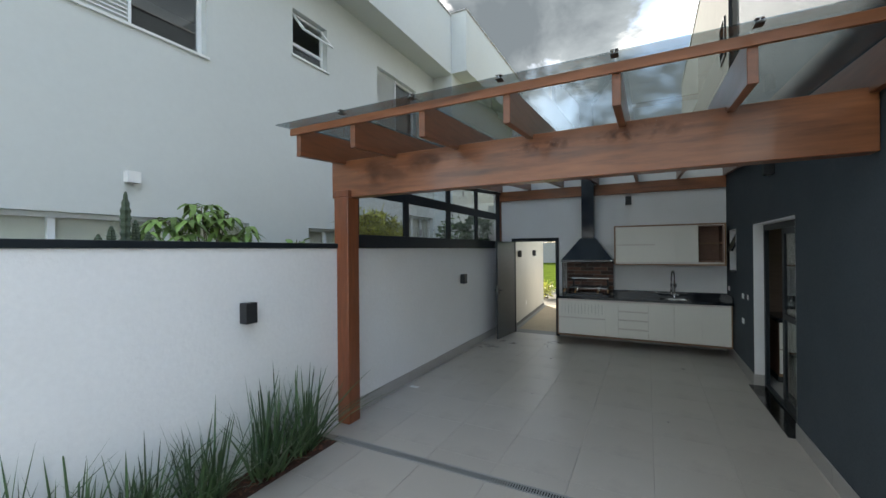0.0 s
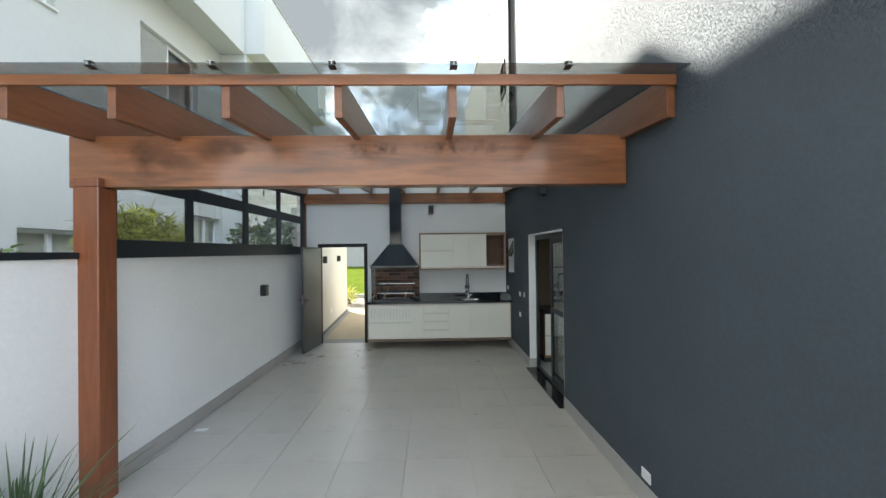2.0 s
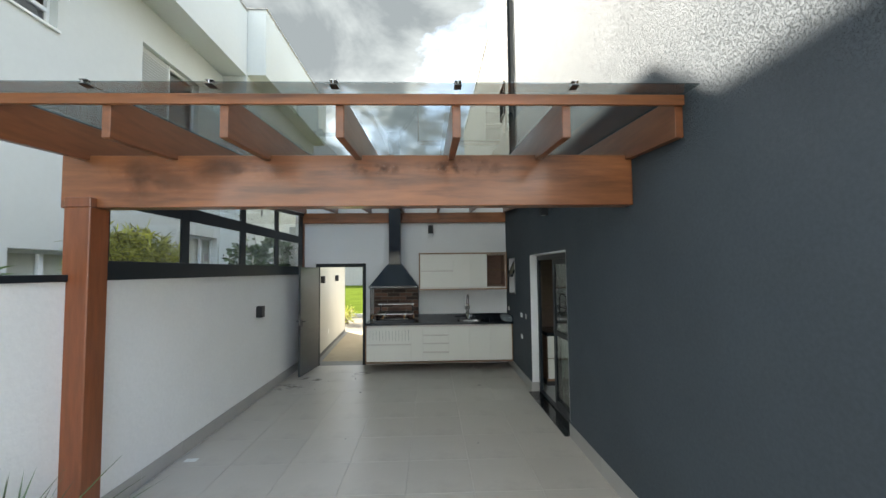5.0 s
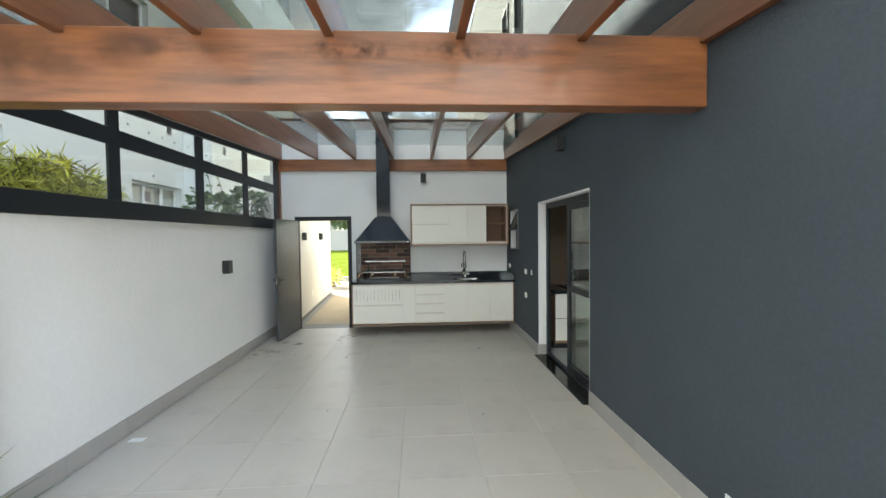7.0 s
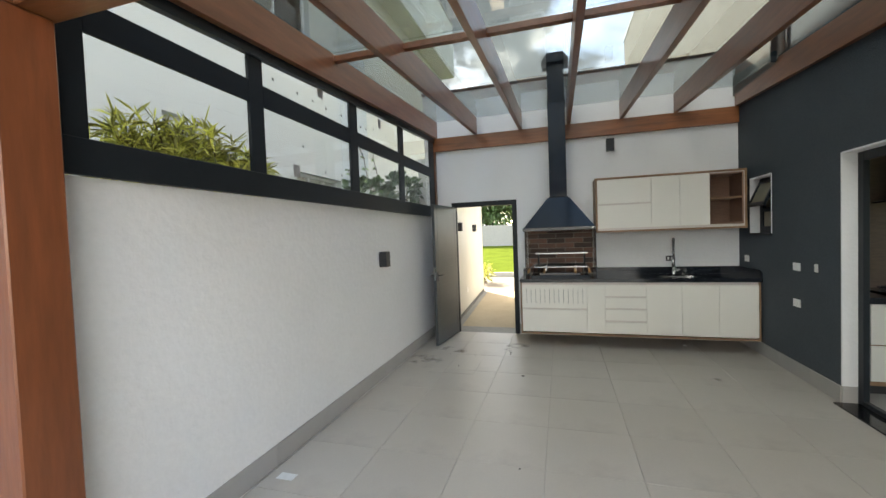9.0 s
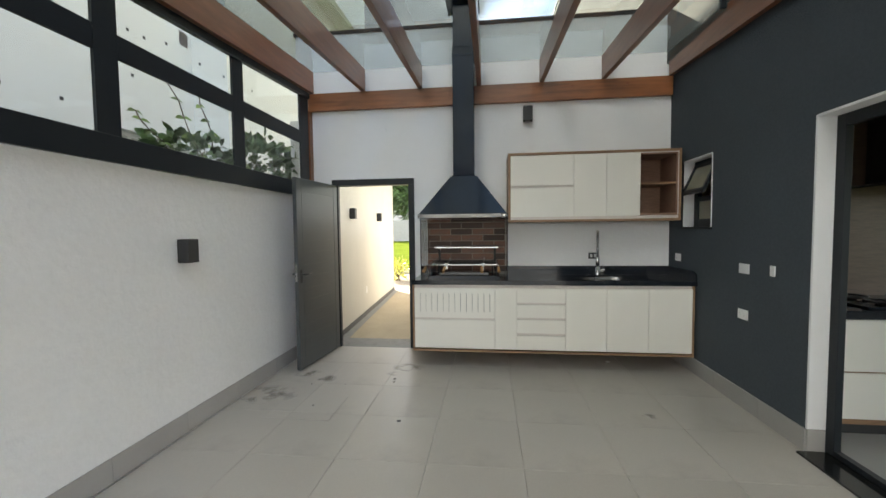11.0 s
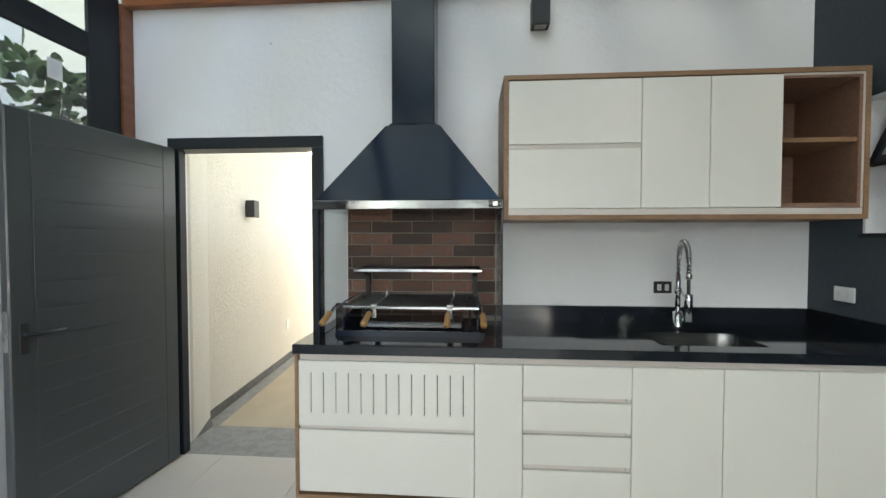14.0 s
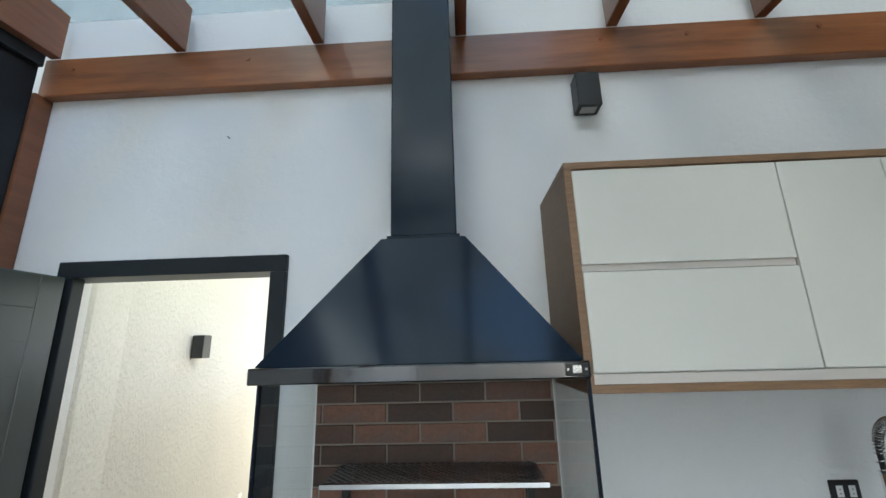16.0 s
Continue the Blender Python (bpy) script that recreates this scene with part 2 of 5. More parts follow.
M["white_alu"] = material("white_painted_aluminium", (0.78, 0.79, 0.79), 0.4, tone=0.02)
M["dark_room"] = material("dim_room_behind_window", (0.42, 0.42, 0.41), 0.8)
M["sill"] = material("white_stone_sill", (0.78, 0.78, 0.76), 0.4, tone=0.04)
M["soil"] = material("reddish_bark_mulch", (0.060, 0.026, 0.017), 0.95, tone=0.5, tone_scale=14, grain=0.5, grain_scale=60, bump=1.0, bump_scale=30, distance=0.03)
M["chip"] = material("red_brown_bark_chip", (0.12, 0.05, 0.032), 0.9, tone=0.3, per_island=0.5)
M["blade"] = material("dark_green_strap_leaf", (0.066, 0.116, 0.046), 0.45, tone=0.25, tone_scale=9, per_island=0.35)
M["leaf"] = material("mid_green_leaf", (0.15, 0.24, 0.06), 0.45, tone=0.2, tone_scale=6, per_island=0.4)
M["leaf_dark"] = material("deep_green_leaf", (0.065, 0.115, 0.04), 0.42, tone=0.2, tone_scale=6, per_island=0.4)
M["leaf_yellow"] = material("yellow_green_leaf", (0.44, 0.44, 0.085), 0.5, tone=0.35, tone_scale=4, per_island=0.55)
M["cactus"] = material("grey_green_cactus", (0.055, 0.075, 0.045), 0.7, tone=0.2, tone_scale=12, bump=0.4, bump_scale=60)
M["stem"] = material("brown_stem", (0.10, 0.07, 0.04), 0.8)
M["lawn"] = material("sunlit_lawn", (0.072, 0.100, 0.016), 0.95, spec=0.0, tone=0.3, tone_scale=0.6, grain=0.4, grain_scale=30, bump=0.6, bump_scale=50)
M["earth"] = material("bare_ground", (0.20, 0.18, 0.15), 0.95, spec=0.05, tone=0.2, tone_scale=0.4, grain=0.2, grain_scale=12)
M["pebble"] = material("tan_exposed_pebble", (0.40, 0.335, 0.245), 0.85, spec=0.1, tone=0.10, grain=0.35, grain_scale=130, bump=0.7, bump_scale=110, distance=0.006)
M["slate"] = material("dark_grey_stone", (0.10, 0.10, 0.098), 0.7, tone=0.35, tone_scale=18, grain=0.25, grain_scale=90, bump=0.4, bump_scale=60)
M["stone_border"] = material("mid_grey_stone_strip", (0.20, 0.196, 0.185), 0.6, tone=0.25, tone_scale=14, grain=0.2, grain_scale=80, bump=0.3, bump_scale=60)
M["threshold"] = material("polished_black_threshold", (0.012, 0.013, 0.014), 0.12, tone=0.2, tone_scale=20)
M["grey_plaster"] = material("grey_corner_render", (0.30, 0.30, 0.29), 0.85, tone=0.1, tone_scale=4)
M["drain"] = material("grey_plastic_grating", (0.30, 0.30, 0.29), 0.5, tone=0.1)
M["drain_dark"] = material("dark_channel", (0.015, 0.015, 0.015), 0.8)
M["kitchen_floor"] = material("kitchen_floor_tile", (0.33, 0.32, 0.30), 0.35, tone=0.05)
M["kitchen_wall"] = material("kitchen_wall_paint", (0.42, 0.40, 0.37), 0.7, tone=0.04)
M["curtain"] = material("pale_beige_curtain", (0.74, 0.71, 0.63), 0.9, tone=0.06, grain=0.08, grain_scale=14, stretch=(1, 6, 0.3))
M["beige_wall"] = material("ochre_inner_wall", (0.34, 0.30, 0.19), 0.8, tone=0.05)
M["paper"] = material("faded_grey_sticker", (0.34, 0.33, 0.32), 0.8, tone=0.25, tone_scale=40)
M["paper_white"] = material("white_paper_label", (0.75, 0.76, 0.75), 0.7, tone=0.08, tone_scale=30)


def film_material(name, color, strength, scale, upright=False):
    """A dried film that thins out towards its rim and breaks up in patches."""
    m = material(name, color, 0.8, tone=0.25, tone_scale=10)
    n, l = m.node_tree.nodes, m.node_tree.links
    tc, mp, ball, patch, cut, both = (n.new("ShaderNode" + k) for k in ("TexCoord", "Mapping", "TexGradient", "TexNoise", "MapRange", "Math"))
    mp.inputs["Location"].default_value, mp.inputs["Scale"].default_value = (-1, -1, 0), (2, 2, 0)
    if upright:
        mp.inputs["Location"].default_value, mp.inputs["Scale"].default_value = (-1, 0, -1), (2, 0, 2)
    ball.gradient_type = "SPHERICAL"
    l.new(tc.outputs["Generated"], mp.inputs[0])
    l.new(mp.outputs[0], ball.inputs[0])
    patch.inputs["Scale"].default_value, patch.inputs["Detail"].default_value = scale, 7.0
    l.new(tc.outputs["Object"], patch.inputs["Vector"])
    cut.inputs["From Min"].default_value, cut.inputs["From Max"].default_value = 0.45, 0.66
    cut.inputs["To Min"].default_value, cut.inputs["To Max"].default_value = 0.0, 2.2 * strength
    l.new(patch.outputs["Fac"], cut.inputs["Value"])
    both.operation = "MULTIPLY"
    l.new(ball.outputs["Fac"], both.inputs[0])
    l.new(cut.outputs[0], both.inputs[1])
    l.new(both.outputs[0], n["Principled BSDF"].inputs["Alpha"])
    return m


M["smear"] = film_material("brown_dried_smear", (0.32, 0.26, 0.20), 0.45, 7.0)
M["wood_fleck"] = film_material("dark_weathered_flecks", (0.065, 0.028, 0.016), 0.40, 12.0, True)
M["wood_cloud"] = film_material("dark_weathered_cloud", (0.085, 0.040, 0.024), 0.50, 2.2, True)
M["marble"] = material("white_veined_marble_tile", (0.50, 0.49, 0.47), 0.2, tone=0.05, blotch=((0.12, 0.11, 0.10), 3.2, 0.60, 0.66), stretch=(1.6, 1, 0.7))
M["brown_laminate"] = material("dark_brown_laminate", (0.10, 0.060, 0.040), 0.45, tone=0.1, grain=0.2, grain_scale=12, stretch=(1, 1, 6))
M["label_dark"] = material("dark_glass_label", (0.05, 0.05, 0.05), 0.7)


# ---------------------------------------------------------------- builders
def mesh(bm, name, mat, smooth=False):
    me = bpy.data.meshes.new(name)
    bm.normal_update()
    bm.to_mesh(me)
    bm.free()
    for mt in (mat if isinstance(mat, (list, tuple)) else [mat]):
        me.materials.append(mt)
    if smooth:
        for p in me.polygons:
            p.use_smooth = True
    return me


def thing(name, at, label, category, group="", kind=""):
    """An Empty at the base of a thing; its parts are built in world places."""
    ob = new(name)
    ob.empty_display_size = 0.1
    ob.matrix_basis = Matrix.Translation(at)
    return tagged(ob, label, category, group, kind)


def part(name, bm, mat, parent, label="", smooth=False, kind=""):
    ob = new(name, mesh(bm, name, mat, smooth))
    ob.parent = parent
    if parent.type == "EMPTY":
        ob.matrix_parent_inverse = parent.matrix_basis.inverted()
    return tagged(ob, label, kind=kind)


def single(name, bm, mat, label, category, group="", kind="", smooth=False):
    return tagged(new(name, mesh(bm, name, mat, smooth)), label, category, group, kind)


def box(x0, y0, z0, x1, y1, z1, bevel=0.0, bm=None, segments=1):
    bm = bm or bmesh.new()
    r = bmesh.ops.create_cube(bm, size=1.0, matrix=Matrix.Translation(((x0 + x1) / 2, (y0 + y1) / 2, (z0 + z1) / 2)) @ Matrix.Diagonal((abs(x1 - x0), abs(y1 - y0), abs(z1 - z0), 1)))
    if bevel:
        edges = list({e for v in r["verts"] for e in v.link_edges})
        bmesh.ops.bevel(bm, geom=edges, offset=bevel, segments=segments, profile=0.7, affect="EDGES")
    return bm


def prism(points, axis, a, b, bm=None):
    """A flat outline carried from a to b along an axis; the points are the other two coordinates in order."""
    bm = bm or bmesh.new()
    put = {"x": lambda p, s: (s, p[0], p[1]), "y": lambda p, s: (p[0], s, p[1]), "z": lambda p, s: (p[0], p[1], s)}[axis]
    lo, hi = [bm.verts.new(put(p, a)) for p in points], [bm.verts.new(put(p, b)) for p in points]
    bm.faces.new(lo)
    bm.faces.new(hi)
    for k in range(len(points)):
        bm.faces.new((lo[k], lo[(k + 1) % len(points)], hi[(k + 1) % len(points)], hi[k]))
    bmesh.ops.recalc_face_normals(bm, faces=bm.faces[:])
    return bm


def tube(points, radius, sides=8, bm=None, taper=1.0, caps=True):
    """A round bar along a line of points."""
    bm = bm or bmesh.new()
    points = [Vector(p) for p in points]
    rings, n = [], len(points)
    side = None
    for k, p in enumerate(points):
        way = (points[min(k + 1, n - 1)] - points[max(k - 1, 0)]).normalized()
        ref = side if side is not None else (Vector((0, 0, 1)) if abs(way.z) < 0.9 else Vector((1, 0, 0)))
        u = way.cross(ref).cross(way).normalized()
        side, w = u, way.cross(u)
        r = radius * (1 + (taper - 1) * k / max(1, n - 1))
        rings.append([bm.verts.new(p + r * (math.cos(a) * u + math.sin(a) * w)) for a in (2 * math.pi * q / sides for q in range(sides))])
    for a, b in zip(rings, rings[1:]):
        for q in range(sides):
            bm.faces.new((a[q], a[(q + 1) % sides], b[(q + 1) % sides], b[q]))
    if caps:
        bm.faces.new(rings[0][::-1])
        bm.faces.new(rings[-1])
    return bm


def pieces(parent, name, me_cache, cells, make, mat):
    """Separate pieces that share a mesh where they are of one size. cells: (centre, size)."""
    for centre, size in cells:
        key = tuple(round(s, 4) for s in size)
        if key not in me_cache:
            me_cache[key] = mesh(make(*key), name, mat)
        ob = new(name, me_cache[key])
        ob.parent = parent
        ob.matrix_parent_inverse = parent.matrix_basis.inverted() if parent.type == "EMPTY" else Matrix()
        ob.matrix_basis = Matrix.Translation(centre)


def slab(sx, sy, sz, bevel=0.0015):
    """A piece with a chamfered upper rim, centred in plan, from z = 0 to sz."""
    bm = bmesh.new()
    rows = []
    for z, inset in ((0, 0), (sz - bevel, 0), (sz, bevel)):
        x, y = sx / 2 - inset, sy / 2 - inset
        rows.append([bm.verts.new(p) for p in ((-x, -y, z), (x, -y, z), (x, y, z), (-x, y, z))])
    for a, b in zip(rows, rows[1:]):
        for k in range(4):
            bm.faces.new((a[k], a[(k + 1) % 4], b[(k + 1) % 4], b[k]))
    bm.faces.new(rows[-1])
    return bm


def wall_with_holes(axis, at0, at1, a0, a1, z0, z1, holes, name, mat, label):
    """A wall of thickness at0..at1, spread from a0 to a1, with openings (a, b, low, high) through it, as one mesh without inner seams."""
    bm = bmesh.new()
    cuts_a = sorted({a0, a1, *[h[0] for h in holes], *[h[1] for h in holes]})
    cuts_z = sorted({z0, z1, *[h[2] for h in holes], *[h[3] for h in holes]})
    solid = {}
    for i, (p, q) in enumerate(zip(cuts_a, cuts_a[1:])):
        for j, (lo, hi) in enumerate(zip(cuts_z, cuts_z[1:])):
            mid_a, mid_z = (p + q) / 2, (lo + hi) / 2
            solid[i, j] = not any(h[0] < mid_a < h[1] and h[2] < mid_z < h[3] for h in holes)
    put = (lambda s, a, z: (s, a, z)) if axis == "x" else (lambda s, a, z: (a, s, z))
    verts = {}

    def v(s, i, j):
        key = (s, i, j)
        if key not in verts:
            verts[key] = bm.verts.new(put(at0 if s == 0 else at1, cuts_a[i], cuts_z[j]))
        return verts[key]

    for (i, j), full in solid.items():
        if not full:
            continue
        for s in (0, 1):
            bm.faces.new((v(s, i, j), v(s, i + 1, j), v(s, i + 1, j + 1), v(s, i, j + 1)))
        for di, dj, e in ((-1, 0, ((i, j), (i, j + 1))), (1, 0, ((i + 1, j), (i + 1, j + 1))), (0, -1, ((i, j), (i + 1, j))), (0, 1, ((i, j + 1), (i + 1, j + 1)))):
            if not solid.get((i + di, j + dj), False):
                (p, q), (r, t) = e
                bm.faces.new((v(0, p, q), v(0, r, t), v(1, r, t), v(1, p, q)))
    bmesh.ops.recalc_face_normals(bm, faces=bm.faces[:])
    return single(name, bm, mat, label, "wall", kind="structure")


# ---------------------------------------------------------------- the plan
XL, XR, YB = -2.56, 1.715, 8.15           # left wall, right wall, back wall
DOOR_Y0, DOOR_Y1, DOOR_Z = 4.415, 6.11, 2.168
TILE, TX, TY = 0.603, -0.733, 2.719


def rafter_low(y):
    return 2.764 + 0.0668 * (y - 2.161)


single("ground", box(-90, -60, -0.30, 90, 200, -0.12), M["lawn"], "grassy ground around the houses", "ground", kind="structure")
single("yard_bed", box(-2.55, 0.5, -0.11, 1.71, 8.14, -0.012), M["grout"], "grey mortar bed under the yard tiles", "floor", kind="structure")
wall_with_holes("x", XR, XR + 0.15, 0.55, 8.30, -0.10, 3.30, [(DOOR_Y0, DOOR_Y1, 0.0, DOOR_Z), (7.28, 7.82, 1.475, 2.16)], "wall_right", M["dark_render"], "dark blue-grey textured house wall with a sliding door")
wall_with_holes("x", XR, XR + 0.15, 0.55, 6.985, 3.30, 8.15, [], "wall_right_upper", M["dark_render"], "dark textured upper house wall in sunlight")
single("coping_right", box(XR - 0.03, 0.55, 8.15, XR + 0.2, 7.0, 8.19), M["black_frame"], "thin dark metal coping on the house wall", "coping", kind="structure")
wall_with_holes("x", XL - 0.16, XL, -9.5, 8.15, -0.10, 1.89, [], "wall_left", M["plaster"], "white textured boundary wall")
wall_with_holes("y", YB, YB + 0.15, XL - 0.16, XR, -0.10, 3.88, [(-2.284, -1.249, -0.10, 2.103)], "wall_back", M["plaster_smooth"], "white painted back wall with a door opening")
# unseen rear yard, added so open sky there lights the boundary wall
single("yard_rear", box(-2.55, -9.49, -0.11, 5.99, 0.499, -0.012), M["grout"], "grey mortar bed under the rear yard tiles", "floor", kind="structure")
wall_with_holes("x", 6.0, 6.16, -9.5, 0.54, -0.10, 2.2, [], "wall_yard_side", M["plaster"], "unseen white boundary wall of the added rear yard")
# the house is cut off here, out of view, to let light in
wall_with_holes("y", 0.38, 0.548, XR + 0.001, 6.16, -0.10, 8.15, [], "wall_house_end", M["plaster"], "unseen white end wall of the house, added towards the rear yard")
single("coping_back", box(XL - 0.18, YB - 0.02, 3.88, XR - 0.002, YB + 0.17, 3.92), M["black_frame"], "dark metal coping on the back wall", "coping", kind="structure")
wall_with_holes("y", -9.65, -9.5, XL - 0.16, 6.16, -0.10, 2.2, [], "wall_rear", M["plaster"], "unseen white boundary wall added behind the yard")
# the boundary wall's dark flashing, in lengths
for y0, y1 in ((-9.5, -3.0), (-2.998, 0.0), (0.002, 2.74)):
    single("wall_flashing", box(XL - 0.18, y0, 1.891, XL + 0.02, y1, 1.942, 0.004), M["black_frame"], "black metal flashing on the boundary wall", "flashing", "flashing on the boundary wall", "structure")

# white door reveal and black threshold
single("door_reveal", box(XR - 0.004, DOOR_Y1 - 0.012, 0.155, XR + 0.105, DOOR_Y1 + 0.004, DOOR_Z), M["plaster_smooth"], "white painted side of the door opening", "trim", kind="structure")
single("door_reveal", box(XR + 0.002, DOOR_Y0 + 0.001, 0.155, XR + 0.105, DOOR_Y0 + 0.012, DOOR_Z), M["plaster_smooth"], "white painted side of the door opening", "trim", kind="structure")
single("door_reveal", box(XR - 0.004, DOOR_Y0 + 0.013, DOOR_Z - 0.012, XR + 0.105, DOOR_Y1 - 0.013, DOOR_Z + 0.004), M["plaster_smooth"], "white painted head of the door opening", "trim", kind="structure")
single("door_threshold", box(XR - 0.07, DOOR_Y0 + 0.001, -0.012, XR + 0.15, DOOR_Y1 - 0.014, 0.012, 0.003), M["threshold"], "polished black granite door threshold", "threshold", kind="structure")

# skirting, in tile lengths
skirt = thing("baseboard", (0, 5, 0), "grey porcelain baseboard along the walls", "baseboard", kind="structure")
cache = {}
y = 0.56
while y < YB - 0.02:
    y1 = min(y + 0.6, YB)
    for lo, hi in ((y, y1),):
        pieces(skirt, "skirting_tile", cache, [((XL + 0.006, (lo + hi) / 2, 0.0), (0.012, round(hi - lo - 0.003, 3), 0.15))] if lo >= 2.9 else [], slab, M["skirting"])
        a, b = lo, hi
        if a < DOOR_Y0 < b:
            b = DOOR_Y0
        if a < DOOR_Y1 < b:
            a = DOOR_Y1
        if not (a >= DOOR_Y0 and b <= DOOR_Y1):
            pieces(skirt, "skirting_tile", cache, [((XR - 0.006, (a + b) / 2, 0.0), (0.012, round(b - a - 0.003, 3), 0.15))], slab, M["skirting"])
    y += 0.6
for x0, x1 in ((XL + 0.013, -2.302), (-1.247, -0.65), (-0.65, -0.05), (-0.05, 0.55), (0.55, 1.15), (1.15, XR - 0.013)):
    pieces(skirt, "skirting_tile", cache, [(((x0 + x1) / 2, YB - 0.006, 0.0), (round(x1 - x0 - 0.003, 3), 0.012, 0.15))], slab, M["skirting"])
pieces(skirt, "skirting_tile", cache, [((XR + 0.05, DOOR_Y1 - 0.007, 0.0), (0.105, 0.014, 0.152)), ((XR + 0.05, DOOR_Y0 + 0.007, 0.0), (0.105, 0.014, 0.152))], slab, M["skirting"])

# ---------------------------------------------------------------- pergola
post = thing("timber_post", (-2.482, 2.83, 0), "varnished red-brown square timber post beside the boundary wall", "post")
part("shaft", box(-2.595, 2.741, 0.0, -2.406, 2.926, 2.442, 0.006), M["timber_z"], post)
part("tongue", box(-2.595, 2.741, 2.443, -2.406, 2.805, 2.515, 0.004), M["timber_z"], post)
beam = thing("pergola_beam", (-0.47, 2.87, 2.445), "thick varnished red-brown timber beam across the yard", "beam")
part("timber", box(-2.68, 2.807, 2.445, 1.711, 2.945, 2.845, 0.005), M["timber"], beam)
# takes the shade-darkened rafter timber for the dim corner
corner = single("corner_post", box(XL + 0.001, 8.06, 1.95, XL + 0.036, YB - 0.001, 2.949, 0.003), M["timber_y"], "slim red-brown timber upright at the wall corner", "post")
ledger = thing("wall_ledger", (-0.42, YB, 2.95), "varnished red-brown timber plank on the back wall", "beam")
part("plank", box(XL + 0.002, 8.095, 2.95, XR - 0.003, YB - 0.001, 3.163, 0.004), M["timber"], ledger)
for x in (-2.40, -1.50, 0.22, 0.62, 1.22):
    part("bolt_plug", tube([(x, 8.0965, 3.10), (x, 8.091, 3.10)], 0.012, 10), M["timber_z"], ledger, "round darker wooden plug")
RAFTERS = (-2.50, -1.845, -1.145, -0.445, 0.275, 0.965, 1.686)
first = None
for k, x in enumerate(RAFTERS):
    y0, y1, h = 2.161, 8.094, 0.262
    if first is None:
        first = thing("rafter", (0, 5.2, rafter_low(5.2)), "varnished red-brown timber rafter under the glass roof", "rafter", "rafters of the glass roof")
        bm = prism([(y0, rafter_low(y0)), (8.094, rafter_low(y1)), (8.094, rafter_low(y1) + h), (y0, rafter_low(y0) + h)], "x", -0.026, 0.026)
        bmesh.ops.bevel(bm, geom=bm.edges[:], offset=0.003, segments=1, affect="EDGES")
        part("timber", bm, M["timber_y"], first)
        bm = bmesh.new()
        for ya, yb in ((2.17, 5.0), (5.08, 8.06)):
            prism([(ya, rafter_low(ya) + 0.2625), (yb, rafter_low(yb) + 0.2625), (yb, rafter_low(yb) + 0.2735), (ya, rafter_low(ya) + 0.2735)], "x", -0.012, 0.012, bm)
        part("gasket", bm, M["black_frame"], first, "slim black rubber gasket")
        first.matrix_basis = Matrix.Translation((x, 5.2, rafter_low(5.2)))
    else:
        copy_thing(first, Matrix.Translation((x, 5.2, rafter_low(5.2))))
front = thing("front_batten", (-0.45, 2.148, 2.964), "narrow red-brown timber batten along the roof edge", "batten")
part("timber", box(-2.585, 2.136, 2.964, XR - 0.004, 2.160, 3.030, 0.003), M["timber"], front)
for k, (xa, xb) in enumerate(zip(RAFTERS, RAFTERS[1:])):
    low = rafter_low(5.04) + 0.19
    # shade under the glass comes from the darker rafter colour
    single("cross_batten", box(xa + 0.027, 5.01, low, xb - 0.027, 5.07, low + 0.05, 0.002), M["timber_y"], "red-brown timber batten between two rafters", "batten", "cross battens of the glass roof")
# roof panes, in two rows, held by clamps at the front edge
for k, (xa, xb) in enumerate(zip(RAFTERS, RAFTERS[1:])):
    for ya, yb in ((1.995, 5.038), (5.042, YB - 0.003)):
        xa2, xb2 = (xa - 0.11 if k == 0 else xa + 0.002), (xb + 0.025 if k == 5 else xb - 0.002)
        top = lambda yy: rafter_low(yy) + 0.262 + 0.012
        bm = prism([(ya, top(ya)), (yb, top(yb)), (yb, top(yb) + 0.008), (ya, top(ya) + 0.008)], "x", xa2, xb2)
        pane = single("roof_pane", bm, M["roof_glass"], "smoky clear glass roof pane on timber rafters", "glass pane", "panes of the glass roof")
        pane.visible_shadow = False
for k, x in enumerate(RAFTERS):
    if 0 < k < 6:
        clamp = thing("glass_clamp", (x, 2.02, 3.02), "small metal clamp holding the roof glass edge", "clamp", "clamps on the roof edge")
        part("lower_plate", box(x - 0.022, 1.988, 3.014, x + 0.022, 2.05, 3.021, 0.002), M["dark_steel"], clamp)
        part("upper_plate", box(x - 0.022, 1.988, 3.040, x + 0.022, 2.03, 3.046, 0.002), M["steel"], clamp)
        part("screw", tube([(x, 1.99, 3.021), (x, 1.99, 3.040)], 0.005, 8), M["steel"], clamp)

# ---------------------------------------------------------------- window band on the left wall
band = thing("window_1", (XL, 5.6, 1.891), "black aluminium window band above the boundary wall", "window", kind="structure")
WX0, WX1 = XL - 0.002, XL + 0.02
part("window_sill", box(WX0, 2.93, 1.892, WX1 + 0.012, 8.058, 2.052, 0.004), M["black_frame"], band)
wtop = lambda yy: rafter_low(yy) - 0.068
part("head_rail", prism([(2.95, wtop(2.95)), (8.058, wtop(8.058)), (8.058, rafter_low(8.058) - 0.004), (2.95, rafter_low(2.95) - 0.004)], "x", WX0, XL + 0.045), M["black_frame"], band)
MULLIONS = ((2.95, 3.10), (4.055, 4.185), (5.37, 5.52), (6.605, 6.755), (7.85, 8.058))
for a, b in MULLIONS:
    part("mullion", prism([(a, 2.053), (b, 2.053), (b, wtop(b) - 0.001), (a, wtop(a) - 0.001)], "x", WX0, WX1), M["black_frame"], band)
